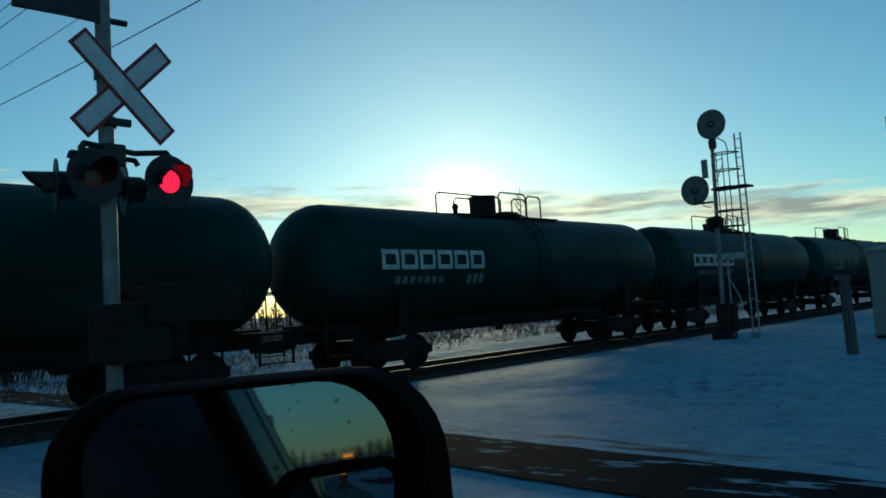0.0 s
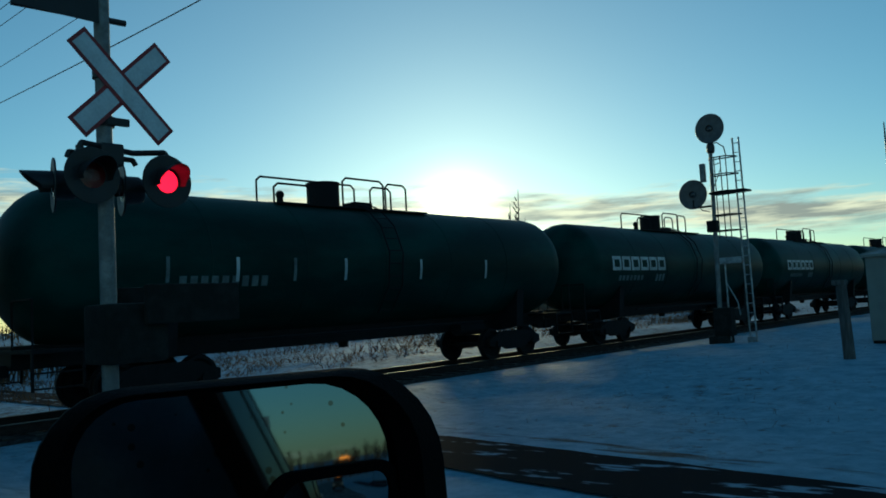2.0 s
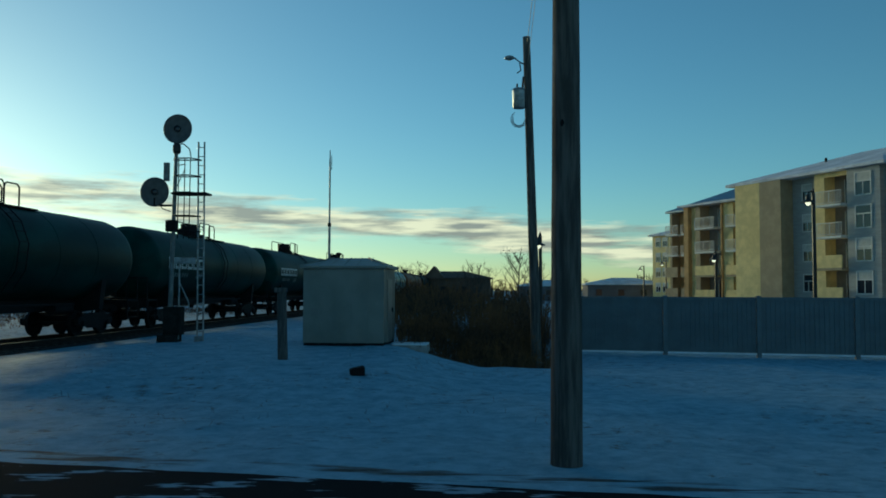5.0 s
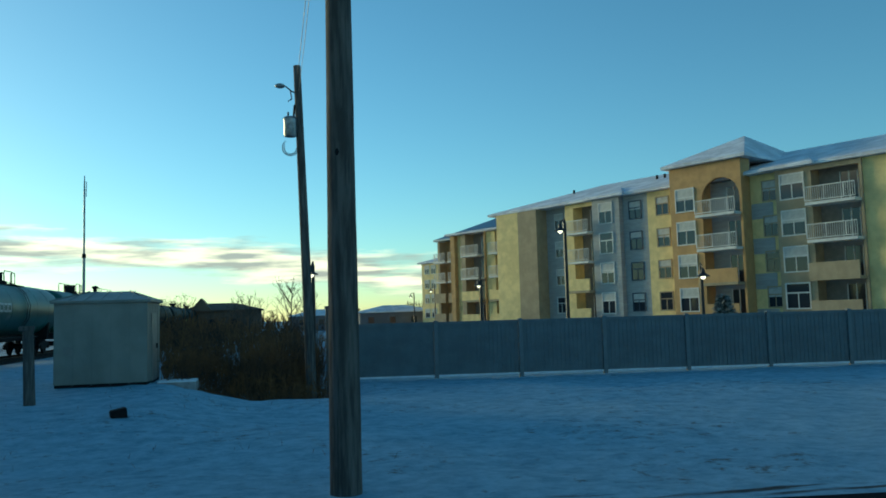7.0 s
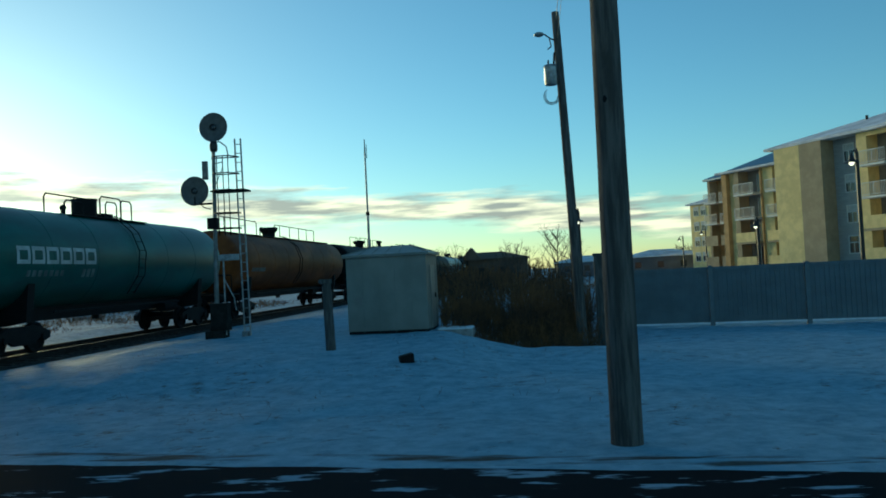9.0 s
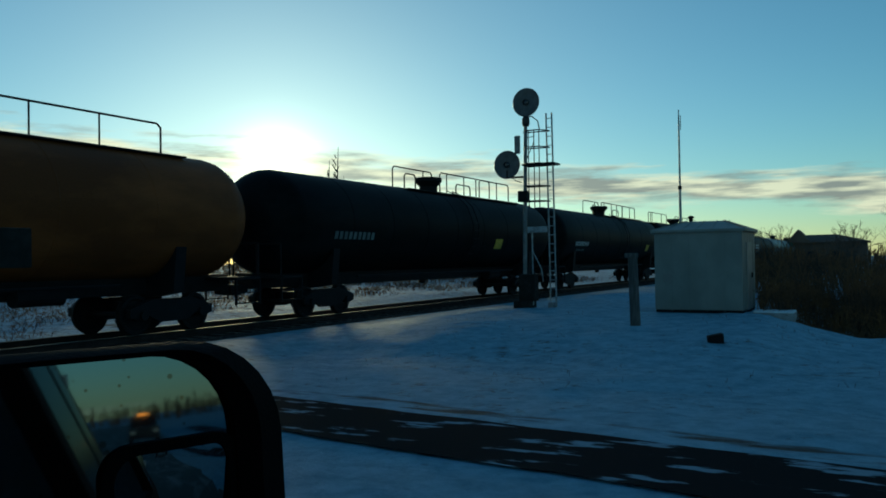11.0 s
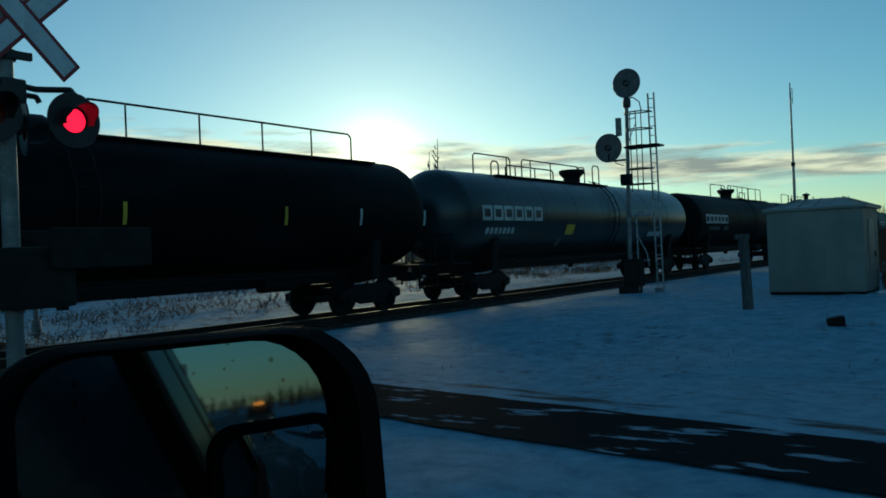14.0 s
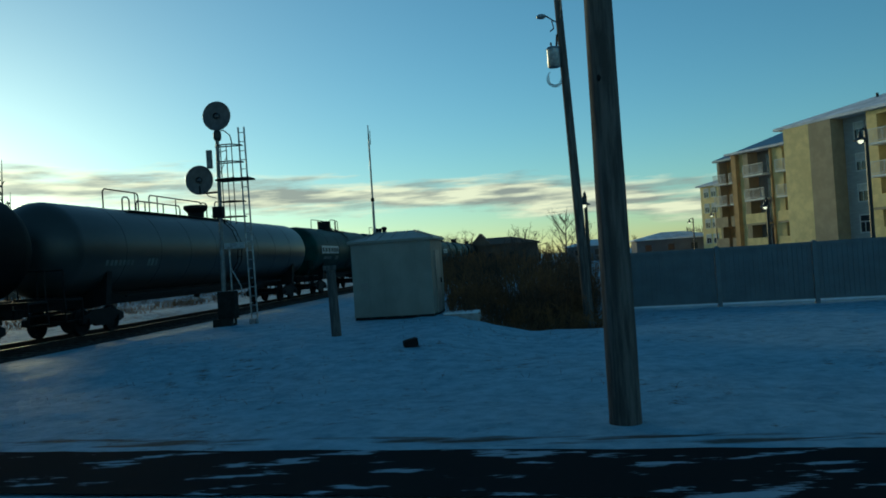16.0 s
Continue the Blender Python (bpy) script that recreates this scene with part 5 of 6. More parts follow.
    hip_roof(a, 18.5, 24.7, -0.9, 11.0, EAVE + 1.3, 2.8, roof_snow, 0.45)
    hip_roof(a, 10.0, 13.4, -0.4, 4, EAVE + 0.02, 1.1, roof_snow, 0.4)
    hip_roof(a, 26.4, 29.2, -0.3, 5, EAVE + 0.02, 1.2, roof_snow, 0.5)
    for s in (4, 13.5, 14.3, 15.2, 16.4):
        bm = B()
        rod(bm, (s, 4.6, EAVE + 1.4), (s, 4.6, EAVE + 2.15), 0.11, seg=8)
        part("roof_vent", bm, steel_dark, a)
    # wings set back beyond
    b = thing("apartment_building", wing_matrix(-6.0), "farther wing with balconies and snowy roof", "apartment building")
    bm = B()
    box(bm, (-16.2, 1.55, 0), (-1.0, 14, EAVE - 0.4))
    part("rear_block", bm, wall_orange, b)
    e2 = EAVE - 0.35
    add_wall(b, -16.2, -15.5, 0, e2, wall_orange, -0.1, 1.8)
    add_wall(b, -15.5, -14.3, 0, e2, wall_yellow, 0.4, 1.3)
    add_wall(b, -14.3, -13.6, 0, e2, wall_olive, -0.1, 1.8)
    for s0, s1, m in ((-13.6, -10.4, wall_orange), (-9.0, -6.2, wall_olive)):
        g = new("balcony_stack")
        g.parent = b
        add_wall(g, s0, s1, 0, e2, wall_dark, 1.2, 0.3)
        add_wall(g, s1 - 0.2, s1, 0, e2, m, 0.0, 1.3)
        for i, fz in enumerate(FLOORS):
            add_balcony(g, s0 + 0.1, s1 - 0.2, fz - 0.2, i < 2, wall_yellow)
    add_wall(b, -10.4, -9.0, 0, e2, wall_yellow, 0.2, 1.4)
    hip_roof(b, -16.2, -0.6, 0, 14, e2, 1.2, roof_snow)
    c = thing("apartment_building", wing_matrix(-12.0), "distant ochre wing with blue metal roof", "apartment building")
    bm = B()
    box(bm, (-26.0, 1.2, 0), (-14, 13, EAVE + 0.09))
    part("wall", bm, wall_orange, c)
    for i, fz in enumerate(FLOORS):
        for s in (-24.6, -21.8):
            add_balcony(c, s - 1.1, s + 1.1, fz, i < 2, wall_olive)
    for s in (-26.0, -23.3, -20.4):
        add_wall(c, s, s + 0.4, 0, EAVE, wall_olive, 0.0, 1.3)
    hip_roof(c, -26, -14, 0.3, 13, EAVE + 0.1, 3.2, roof_metal)
    d = thing("apartment_building", wing_matrix(-34.0), "far pale corner block of the apartments", "apartment building")
    bm = B()
    box(bm, (-57.5, 0, 0), (-46, 12, EAVE - 0.3))
    part("wall", bm, wall_yellow, d)
    for i, fz in enumerate(FLOORS):
        for s in (-56, -54.2, -51):
            add_window(d, s, fz + 1.2, 1.1, 1.4, -0.005)
    hip_roof(d, -57.5, -46, 0, 12, EAVE - 0.3, 2.2, roof_snow)


build_apartments()


# ---- street lamps, fir, distance ----
lamp_glow = glowing("warm_lamp_glass", (1.0, 0.86, 0.62), 1.0)


def build_street_lamp(x, y, h, label, arm=0.5):
    s = thing("street_lamp", pose(x, y, -0.3), label, "street lamp", group="street lamps")
    bm = B()
    lathe(bm, [(0, 0), (0.16, 0), (0.14, 0.5), (0.115, 0.6), (0.095, h), (0.0, h)], Matrix(), 12)
    rod(bm, (0, 0, h), (0, 0, h + 0.25), 0.09, 0.03, 8)
    part("post", bm, black_paint, s)
    bm = B()
    pipe(bm, [(0, 0, h - 0.1), (-arm * 0.4, -0.1, h + 0.15), (-arm, -0.2, h - 0.05)], 0.035)
    pipe(bm, [(0, 0, h - 0.75), (-arm * 0.6, -0.12, h - 0.35), (-arm, -0.2, h - 0.25)], 0.02)
    part("arm", bm, black_paint, s)
    bm = B()
    lathe(bm, [(0.05, 0.0), (0.10, -0.12), (0.14, -0.3), (0.36, -0.42), (0.38, -0.47), (0.25, -0.46), (0, -0.44)], Matrix.Translation((-arm, -0.2, h - 0.05)), 16)
    part("shade", bm, black_paint, s)
    bm = B()
    bmesh.ops.create_uvsphere(bm, u_segments=14, v_segments=8, radius=0.14, matrix=Matrix.Translation((-arm, -0.2, h - 0.54)))
    part("globe", bm, lamp_glow, s, "glowing warm glass globe", smooth=True)


build_street_lamp(0.345 * 48, 0.939 * 48, 7.6, "black ornamental street lamp beside the fence", 0.35)
build_street_lamp(0.487 * 47, 0.873 * 47, 4.6, "short black ornamental lamp near the building", 0.0)
build_street_lamp(0.245 * 66, 0.97 * 66, 5.2, "black lamp post by the car park", 0.2)
build_street_lamp(0.19 * 120, 0.98 * 120, 6.5, "distant street lamp in the car park", 0.6)
build_street_lamp(0.165 * 130, 0.985 * 130, 6.0, "distant street lamp in the car park", 0.6)
build_street_lamp(1.9, 45, 5.3, "small black lamp beyond the leaning pole", 0.1)


def build_fir():
    rng = random.Random(9)
    x, y = 0.507 * 50, 0.862 * 50
    t = thing("fir_tree", pose(x, y, -0.3), "small frosted fir tree by the building", "tree")
    bm = B()
    rod(bm, (0, 0, 0), (0, 0, 2.9), 0.09, 0.02, 8)
    part("trunk", bm, bark, t)
    bm = B()
    for i in range(420):
        k = rng.random() ** 0.7
        a = rng.uniform(0, 6.28)
        r = 1.25 * (1 - k) * rng.uniform(0.3, 1.05) + 0.05
        p = Vector((math.cos(a) * r, math.sin(a) * r, 0.35 + 2.7 * k - 0.15 * r))
        u = Vector((math.cos(a), math.sin(a), rng.uniform(-0.2, 0.5))) * 0.34
        w = Vector((-math.sin(a), math.cos(a), 0.1)) * 0.13
        q = [bm.verts.new(p - u * 0.4 - w), bm.verts.new(p + u), bm.verts.new(p - u * 0.4 + w), bm.verts.new(p + Vector((0, 0, 0.12)))]
        bm.faces.new((q[0], q[1], q[3]))
        bm.faces.new((q[1], q[2], q[3]))
        bm.faces.new((q[0], q[3], q[2]))
    part("crown", bm, mat("frosted_needles", (0.045, 0.06, 0.045), 0.8, col2=(0.40, 0.41, 0.40), scale=5, edge=(0.42, 0.66)), t)


build_fir()

far_wall = mat("distant_brown_wall", (0.12, 0.085, 0.06), 0.9, var=0.2, scale=0.3)
far_grey = mat("distant_grey_wall", (0.16, 0.16, 0.17), 0.9, var=0.2, scale=0.3)


def build_house(x, y, w, dpt, h, rise, m, label, gable=None):
    hs = thing("house", pose(x, y, -0.2), label, "house", group="far houses")
    bm = B()
    box(bm, (-w / 2, 0, 0), (w / 2, dpt, h))
    part("wall", bm, m, hs)
    hip_roof(hs, -w / 2, w / 2, 0, dpt, h, rise, roof_snow if m is far_grey else far_wall, 0.5)
    if gable is not None:
        bm = B()
        v = [bm.verts.new(p) for p in ((gable - 2.2, -0.6, h), (gable + 2.2, -0.6, h), (gable, -0.6, h + rise + 0.9), (gable - 2.2, 5, h), (gable + 2.2, 5, h), (gable, 5, h + rise + 0.9))]
        for f in ((0, 1, 2), (3, 5, 4), (0, 2, 5, 3), (1, 4, 5, 2), (0, 3, 4, 1)):
            bm.faces.new([v[i] for i in f])
        part("gable", bm, far_wall, hs)
    for i in range(int(w / 4)):
        bm = B()
        box(bm, (-w / 2 + 1.5 + i * 4, -0.04, h * 0.4), (-w / 2 + 2.6 + i * 4, 0.05, h * 0.4 + 1.1))
        part("window", bm, window_glass, hs)


build_house(-10.5, 160, 15, 10, 4.4, 1.6, far_wall, "long low brown house beyond the brush", -3.5)
build_house(22, 150, 14, 10, 3.2, 1.4, far_grey, "far grey house with snowy roof")
build_house(9, 170, 12, 10, 3.0, 1.4, far_grey, "far grey house with snowy roof")
build_house(-60, 190, 20, 10, 4.4, 1.8, far_wall, "far low brown house across the tracks")
build_house(-110, 150, 18, 12, 4.6, 1.8, far_wall, "far low brown house across the tracks")


def build_woods():
    rng = random.Random(12)
    pl = []
    for i in range(3000):
        an = radians(rng.uniform(-125, 100))
        r = rng.uniform(210, 330)
        x, y = -math.sin(an) * r, math.cos(an) * r
        pl.append((x, y, -0.3, 0.7 + 0.5 * noise.noise((an * 9, r * 0.02, 0))))
    tagged(twig_mesh("far_woods", pl, rng, twig_m, 4.5, 8.5, 0.25, 5, 0.22), "hazy line of bare far woods", "woods", kind="stuff")


build_woods()


def build_parked_car(x, y, rz, paint, label, beacon=False):
    c = thing("car", pose(x, y, -0.25, 0, 0, rz), label, "car", group="cars")
    bm = B()
    prof = [(-2.2, 0.35), (-2.25, 0.75), (-1.3, 0.92), (-0.75, 1.42), (0.9, 1.46), (1.6, 0.98), (2.2, 0.9), (2.25, 0.35)]
    f0 = [bm.verts.new((a, -0.86 if b < 1.1 else -0.68, b)) for a, b in prof]
    f1 = [bm.verts.new((a, 0.86 if b < 1.1 else 0.68, b)) for a, b in prof]
    bm.faces.new(f0)
    bm.faces.new(f1[::-1])
    for i in range(len(prof)):
        j = (i + 1) % len(prof)
        bm.faces.new((f0[i], f1[i], f1[j], f0[j]))
    bmesh.ops.recalc_face_normals(bm, faces=bm.faces)
    bmesh.ops.bevel(bm, geom=bm.edges[:], offset=0.06, segments=2, affect="EDGES")
    part("body", bm, paint, c, smooth=True)
    for a in (-1.35, 1.4):
        for b in (-0.8, 0.8):
            bm = B()
            lathe(bm, [(0, -0.1), (0.2, -0.1), (0.32, -0.08), (0.32, 0.08), (0.2, 0.1), (0, 0.1)], Matrix.Translation((a, b, 0.32)) @ Matrix.Rotation(radians(90), 4, "X"), 18)
            part("wheel", bm, rubber, c)
    bm = B()
    for sy in (-0.76, 0.76):
        box(bm, (-0.6, sy - 0.03, 1.0), (0.1, sy + 0.03, 1.32))
        box(bm, (0.2, sy - 0.03, 1.0), (0.95, sy + 0.03, 1.32))
    part("side_windows", bm, auto_glass, c)
    return c


car_dark = mat("dark_car_paint", (0.03, 0.032, 0.036), 0.3, 0.2)
car_silver = mat("silver_car_paint", (0.35, 0.36, 0.38), 0.3, 0.4)
build_parked_car(16.0, 66, 20, car_dark, "dark car parked near the apartments")
build_parked_car(8.0, 60, 70, car_dark, "dark car parked behind the fence")
build_parked_car(12.0, 64, 80, car_silver, "silver car parked behind the fence")


# ---- the truck that the camera sits in: mirror, side, cab shell ----
def mirror_glass():
    m = bpy.data.materials.new("dirty_mirror_glass")
    m.use_nodes = True
    n, l = m.node_tree.nodes, m.node_tree.links
    b = n["Principled BSDF"]
    b.inputs["Metallic"].default_value = 1.0
    co = n.new("ShaderNodeTexCoord")
    t = n.new("ShaderNodeTexVoronoi")
    t.inputs["Scale"].default_value, t.inputs["Randomness"].default_value = 75, 1
    l.new(co.outputs["Object"], t.inputs["Vector"])
    no = n.new("ShaderNodeTexNoise")
    no.inputs["Scale"].default_value = 38
    l.new(co.outputs["Object"], no.inputs["Vector"])
    s = n.new("ShaderNodeMath")
    s.operation = "MULTIPLY_ADD"
    l.new(no.outputs[0], s.inputs[0])
    s.inputs[1].default_value = -0.55
    l.new(t.outputs["Distance"], s.inputs[2])
    r = n.new("ShaderNodeValToRGB")
    r.color_ramp.elements[0].position, r.color_ramp.elements[1].position = 0.0, 0.03
    r.color_ramp.elements[0].color, r.color_ramp.elements[1].color = (0.09, 0.10, 0.10, 1), (0.15, 0.205, 0.245, 1)
    ad = n.new("ShaderNodeMath")
    ad.operation = "ADD"
    ad.inputs[1].default_value = 0.178
    l.new(s.outputs[0], ad.inputs[0])
    l.new(ad.outputs[0], r.inputs[0])
    l.new(r.outputs[0], b.inputs["Base Color"])
    b.inputs["Roughness"].default_value = 0.03
    return m


mirror_m = mirror_glass()


def rounded(u0, u1, v0, v1, rtr, rtl, rbl, rbr, n=7):
    """Outline of a rectangle with four corner radii, anticlockwise from the right."""
    out = []
    for cx, cy, r, a in ((u1 - rtr, v1 - rtr, rtr, 0), (u0 + rtl, v1 - rtl, rtl, 90), (u0 + rbl, v0 + rbl, rbl, 180), (u1 - rbr, v0 + rbr, rbr, 270)):
        out += [(cx + r * math.cos(radians(a + 90 * i / n)), cy + r * math.sin(radians(a + 90 * i / n))) for i in range(n + 1)]
    return out


def shell(bm, loops, close_first=False, close_last=False):
    """loops: lists of (u, v, d): skins between them."""
    rings = [[bm.verts.new((d, u, v)) for u, v, d in lp] for lp in loops]
    for a, b in zip(rings, rings[1:]):
        for i in range(len(a)):
            j = (i + 1) % len(a)
            bm.faces.new((a[i], a[j], b[j], b[i]))
    if close_first:
        bm.faces.new(rings[0])
    if close_last:
        bm.faces.new(rings[-1])
    bmesh.ops.recalc_face_normals(bm, faces=bm.faces)
    return bm


def build_truck():
    t = thing("pickup_truck", pose(0, 0, -0.2), "dark pickup truck with large folding door mirror", "truck")
    dz = 0.2
    mir = new("door_mirror")
    mir.parent = t
    mir.matrix_local = pose(-0.557, 0.648, 1.823 + dz, 0, -5.2, -20)

    def lp(sh, d):
        return [(u, v, d) for u, v in sh]
    outer = rounded(-0.236, 0.043, -0.15, 0.071, 0.075, 0.055, 0.05, 0.06)
    inner = rounded(-0.214, 0.003, -0.125, 0.062, 0.058, 0.04, 0.04, 0.03)
    deep = rounded(-0.20, 0.02, -0.12, 0.045, 0.06, 0.05, 0.05, 0.05)
    back = rounded(-0.16, -0.02, -0.08, 0.01, 0.04, 0.04, 0.04, 0.04)
    bm = B()
    shell(bm, [lp(inner, -0.004), lp(inner, 0.008), lp([(u * 0.6 + U * 0.4, v * 0.6 + V * 0.4) for (u, v), (U, V) in zip(inner, outer)], 0.016), lp(outer, 0.004), lp([(u * 1.0, v) for u, v in outer], -0.02), lp(deep, -0.075), lp(back, -0.10)], close_last=True)
    part("mirror_housing", bm, rubber, mir, "black moulded mirror housing", smooth=True)
    bm = B()
    shell(bm, [lp(inner, 0.0), lp(inner, -0.003)], True, True)
    part("main_glass", bm, mirror_m, mir, "dirty flat mirror glass")
    so = rounded(-0.094, 0.003, -0.125, 0.003, 0.014, 0.022, 0.02, 0.02)
    si = rounded(-0.086, -0.003, -0.115, -0.0045, 0.012, 0.018, 0.016, 0.016)
    bm = B()
    shell(bm, [lp(so, 0.0005), lp(so, 0.006), lp(si, 0.006), lp(si, 0.0005)])
    part("spot_frame", bm, rubber, mir)
    bm = B()
    loops = []
    cu, cv = -0.0445, -0.06
    for k in (1.0, 0.8, 0.6, 0.4, 0.2):
        loops.append([(cu + (u - cu) * k, cv + (v - cv) * k, 0.005 - (((u - cu) * k) ** 2 + ((v - cv) * k) ** 2) / (2 * 0.45) + 0.11 * ((v - cv) * k) - 0.002) for u, v in si])
    shell(bm, loops, close_last=True)
    part("spot_glass", bm, mirror_m, mir, "small convex spot mirror", smooth=True)
    bm = B()
    pipe(bm, [(-0.09, -0.14, -0.05), (-0.06, -0.2, -0.16), (0.0, -0.24, -0.22)], 0.028, 10)
    part("mirror_arm", bm, rubber, mir)

    # right side of the cab, leaning in towards the roof
    def sy(z):
        return 0.475 - 0.39 * (z - 1.75) if z > 1.6 else 0.533 + 0.05 * min(1, (1.6 - z) / 0.4)

    def side(name, pts, material, thick=0.03, label=""):
        b_ = B()
        f0 = [b_.verts.new((x, sy(z), z + dz)) for x, z in pts]
        f1 = [b_.verts.new((x, sy(z) - thick, z + dz)) for x, z in pts]
        b_.faces.new(f0)
        b_.faces.new(f1[::-1])
        for i in range(len(pts)):
            j = (i + 1) % len(pts)
            b_.faces.new((f0[i], f1[i], f1[j], f0[j]))
        bmesh.ops.recalc_face_normals(b_, faces=b_.faces)
        return part(name, b_, material, t, label)
    side("front_door", [(-1.15, 0.6), (0.72, 0.6), (0.72, 1.2), (0.72, 1.6), (-1.15, 1.6), (-1.15, 1.2)], truck_paint)
    side("rear_door", [(0.735, 0.6), (1.62, 0.6), (1.62, 1.2), (1.62, 1.6), (0.735, 1.6), (0.735, 1.2)], truck_paint)
    side("rear_quarter", [(1.635, 0.6), (3.6, 0.6), (3.6, 1.15), (3.55, 1.2), (2.1, 1.58), (1.635, 1.6)], truck_paint)
    side("centre_pillar", [(0.66, 1.6), (0.80, 1.6), (0.70, 2.42), (0.58, 2.42)], truck_paint, 0.06)
    side("window_seal", [(0.64, 1.6), (0.66, 1.6), (0.58, 2.42), (0.56, 2.42)], rubber, 0.05)
    side("window_seal", [(0.80, 1.6), (0.82, 1.6), (0.72, 2.42), (0.70, 2.42)], rubber, 0.05)
    side("rear_glass", [(0.82, 1.6), (1.42, 1.6), (1.22, 2.36), (0.72, 2.36)], auto_glass, 0.006, "rear door window coloured for reflected sky")
    side("rear_pillar", [(1.42, 1.6), (1.56, 1.6), (1.34, 2.38), (1.22, 2.38)], truck_paint, 0.05)
    side("quarter_glass", [(1.58, 1.6), (1.92, 1.6), (1.60, 2.32), (1.36, 2.36)], auto_glass, 0.006)
    side("corner_pillar", [(1.92, 1.6), (2.12, 1.58), (1.78, 2.30), (1.60, 2.32)], truck_paint, 0.05)
    side("front_pillar", [(-1.32, 1.6), (-1.15, 1.6), (-0.80, 2.44), (-0.92, 2.44)], truck_paint, 0.06)
    side("roof_rail", [(-0.95, 2.40), (1.80, 2.28), (1.7, 2.36), (1.2, 2.44), (-0.9, 2.48)], truck_paint, 0.05)
    bm = B()
    box(bm, (-0.95, -1.5, 2.44 + dz), (1.75, 0.16, 2.50 + dz), 0.02)
    part("roof", bm, truck_paint, t)
    bm = B()
    box(bm, (-1.3, -1.62, 0.6 + dz), (2.1, -1.56, 2.46 + dz), 0.01)
    box(bm, (2.0, -1.56, 0.6 + dz), (2.06, 0.20, 2.46 + dz))
    box(bm, (2.0, 0.20, 0.6 + dz), (2.06, 0.50, 1.72 + dz))
    box(bm, (2.0, 0.20, 1.72 + dz), (2.06, 0.38, 2.02 + dz))
    box(bm, (1.70, 0.18, 1.98 + dz), (2.0, 0.30, 2.04 + dz))
    box(bm, (-1.3, -1.56, 0.6 + dz), (2.0, 0.40, 0.66 + dz))
    box(bm, (-1.6, -1.56, 0.66 + dz), (-1.35, 0.40, 1.35 + dz), 0.03)
    part("cab_lining", bm, truck_inside, t, "cab inside in the blue of a window sky reflection")
    for x in (-1.9, 2.7):
        bm = B()
        lathe(bm, [(0, -0.13), (0.24, -0.13), (0.40, -0.1), (0.40, 0.1), (0.24, 0.13), (0, 0.13)], Matrix.Translation((x, 0.36, 0.40)) @ Matrix.Rotation(radians(90), 4, "X"), 24)
        part("wheel", bm, rubber, t)
    bm = B()
    box(bm, (-2.6, -1.5, 0.7), (-1.4, 0.40, 1.35), 0.12)
    part("bonnet", bm, truck_paint, t)
    bm = B()
    box(bm, (2.1, -1.5, 0.7), (3.6, 0.40, 0.95), 0.05)
    part("cargo_bed", bm, truck_paint, t)


build_truck()


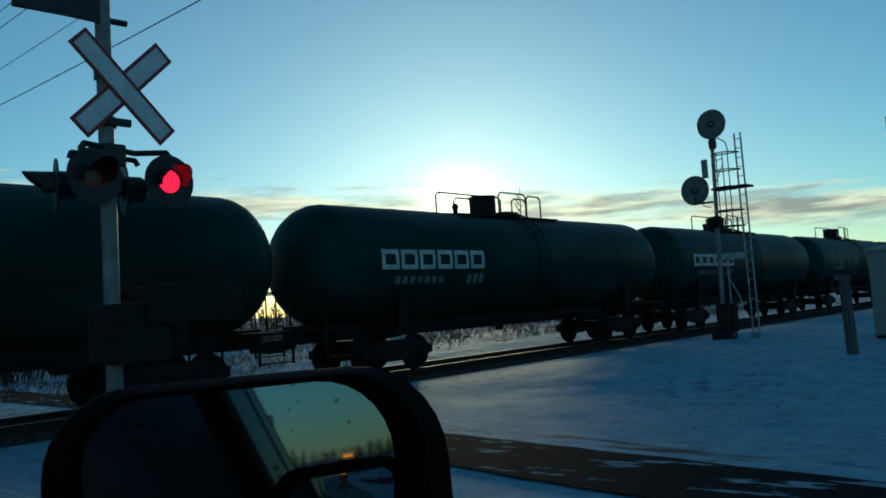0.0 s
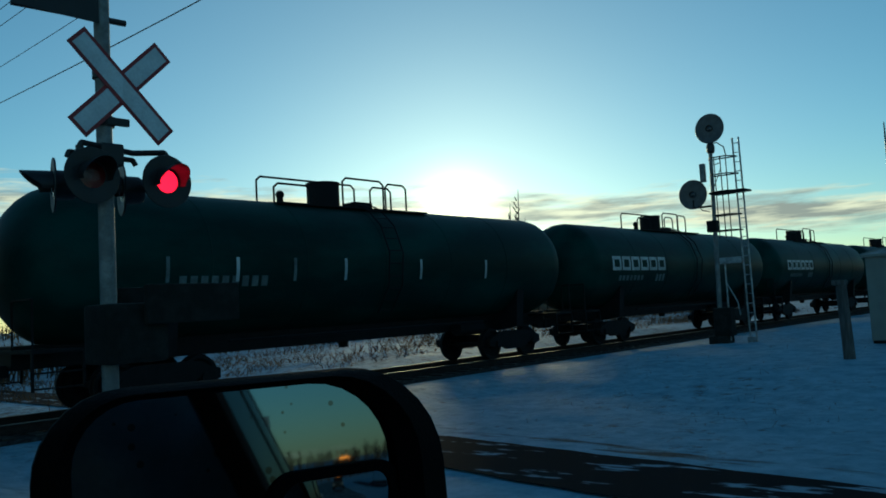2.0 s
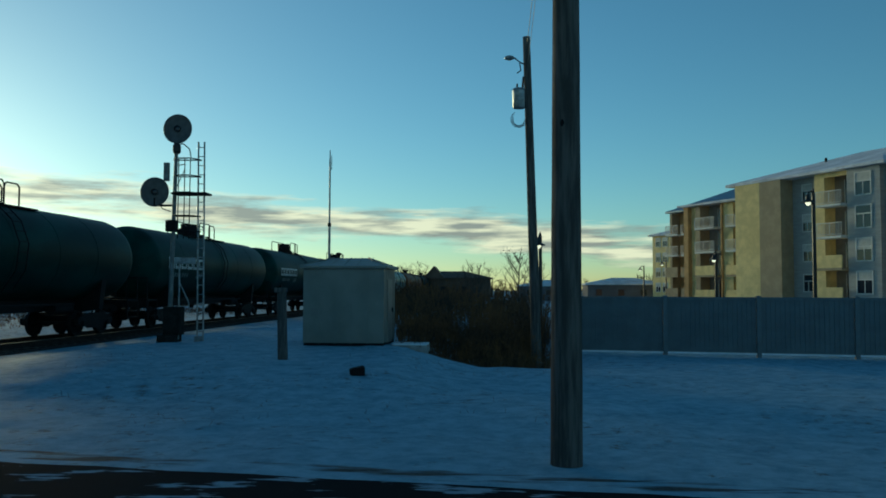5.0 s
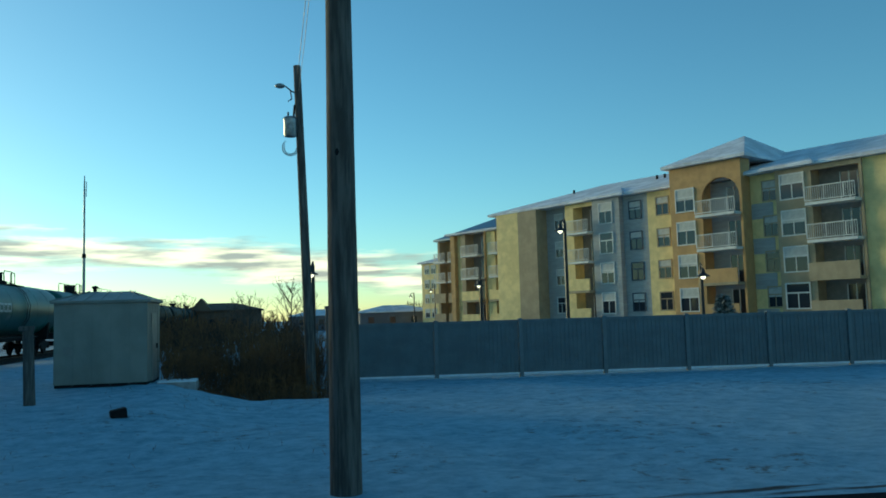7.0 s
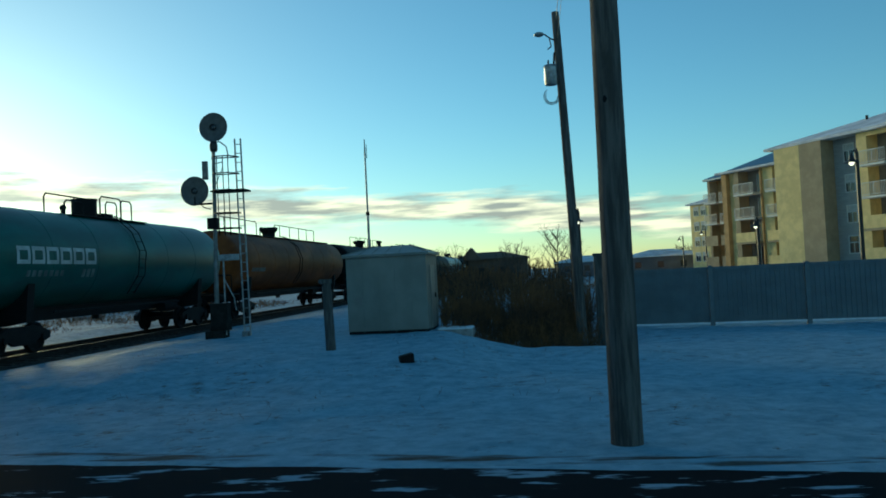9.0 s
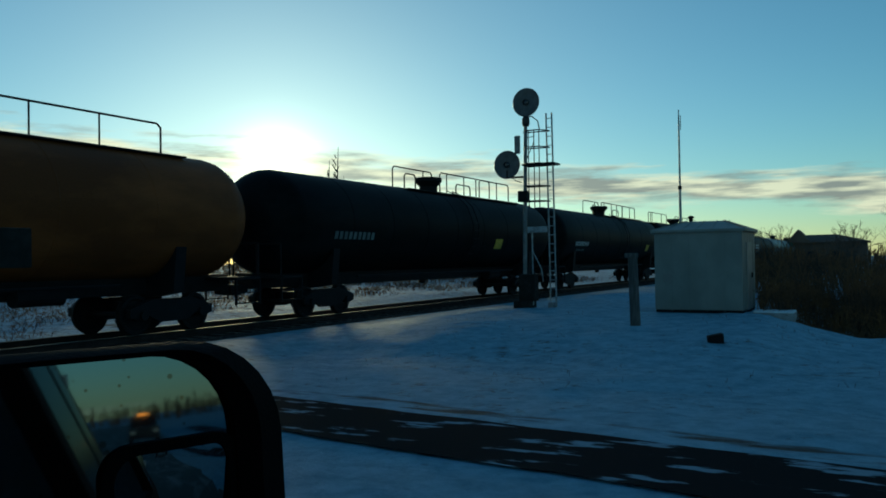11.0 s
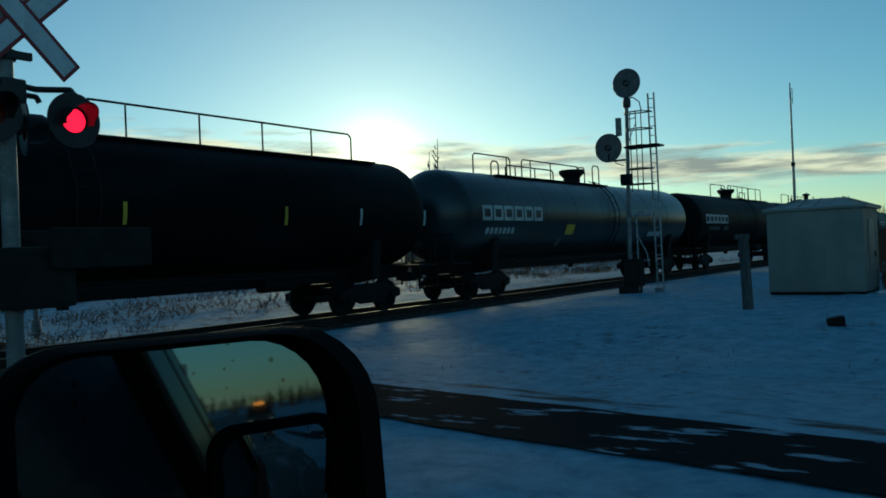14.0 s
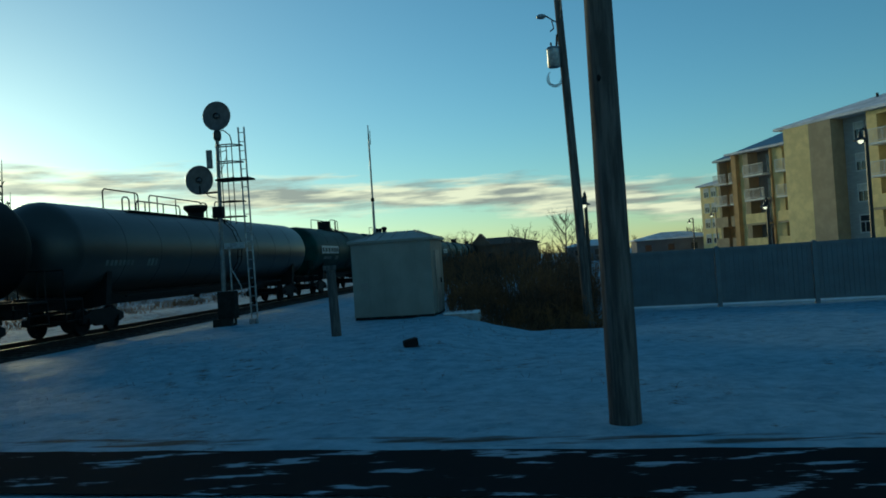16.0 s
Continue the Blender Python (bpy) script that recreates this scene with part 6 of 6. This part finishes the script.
def build_follower():
    c = thing("service_truck", pose(58, 1.3, -0.2), "waiting service truck with an amber roof beacon", "truck")
    bm = B()
    box(bm, (-2.4, -0.95, 0.5), (-0.9, 0.95, 1.25), 0.12)
    box(bm, (-1.0, -0.95, 0.5), (2.9, 0.95, 1.2), 0.08)
    part("body", bm, car_dark, c, smooth=True)
    bm = B()
    vs = [(-1.0, 0.9, 1.2), (1.1, 0.9, 1.2), (0.9, 0.72, 1.95), (-0.45, 0.72, 1.95)]
    f0 = [bm.verts.new((x, -y, z)) for x, y, z in vs]
    f1 = [bm.verts.new(v) for v in vs]
    bm.faces.new(f0)
    bm.faces.new(f1[::-1])
    for i in range(4):
        j = (i + 1) % 4
        bm.faces.new((f0[i], f1[i], f1[j], f0[j]))
    bmesh.ops.recalc_face_normals(bm, faces=bm.faces)
    part("cab", bm, auto_glass, c)
    amber = glowing("amber_beacon", (1.0, 0.22, 0.02), 6.0)
    bm = B()
    box(bm, (-0.15, -0.35, 1.96), (0.05, 0.35, 2.08), 0.03)
    part("beacon", bm, amber, c, "glowing amber roof beacon")
    for s in (-0.7, 0.7):
        bm = B()
        box(bm, (-2.43, s - 0.16, 0.85), (-2.38, s + 0.16, 1.02), 0.02)
        part("headlight", bm, curtain, c)
        for x in (-1.6, 1.9):
            bm = B()
            lathe(bm, [(0, -0.12), (0.38, -0.1), (0.38, 0.1), (0, 0.12)], Matrix.Translation((x, s * 1.2, 0.38)) @ Matrix.Rotation(radians(90), 4, "X"), 18)
            part("wheel", bm, rubber, c)


build_follower()
for k, (tx, ty, th) in enumerate(((60, 9, 6.0), (75, 12, 7.5), (52, 16, 5.0), (90, -12, 8.0))):
    build_tree(tx, ty, th, 40 + k, "bare roadside tree behind the truck", 0.4, 14)
rp = thing("utility_pole", pose(46, 10.6, -0.2), "wooden roadside utility pole with crossarm", "utility pole", group="utility poles")
bm = B()
rod(bm, (0, 0, 0), (0, 0, 10), 0.16, 0.11)
part("trunk", bm, pole_wood, rp)
bm = B()
box(bm, (-0.06, -1.2, 9.2), (0.06, 1.2, 9.32))
part("crossarm", bm, pole_wood, rp)


# ---- what moves ----
def motions():
    times = [0, 0.1, 0.2, 0.5] + [k for k in range(1, 16)] + [15.5, 15.8, 15.9, 16.0]
    for car, middle in TRAIN:
        walk(car, [(t, pose(TRACK_X, middle - SPEED * t, RAIL_Z)) for t in times])
    # flashing lamps: the right one comes on at these times for half a second, the left one in between
    starts = [-0.05, 0.93, 1.91, 2.89] + [2.89 + 0.997 * k for k in range(1, 11)] + [13.85, 14.84, 15.83, 16.8]
    on = [(round(s * FPS), round((s + 0.45) * FPS)) for s in starts]
    off = [(a[1] + 1, b[0] - 2) for a, b in zip(on, on[1:])]
    for lamps in (NEAR_LAMPS, FAR_LAMPS):
        for lamp, spans in ((lamps[1], on), (lamps[0], off)):
            keys = {0: 0 if spans is on else 180}
            for a, b in spans:
                for f0, seq in ((a - 3, (180, 120, 60, 0)), (b, (0, -60, -120, -180))):
                    for i, ang in enumerate(seq):
                        if 0 < f0 + i <= 480:
                            keys[f0 + i] = ang
            rows = sorted(keys.items())
            last = rows[-1][1]
            if rows[-1][0] < 480:
                rows.append((480, last))
            walk(lamp, [(f / FPS, pose(0.008, 0, 0, 0, 0, ang)) for f, ang in rows])
    for lamp in NEAR_BACK + FAR_BACK:
        lamp.rotation_euler = (0, 0, math.pi)


motions()
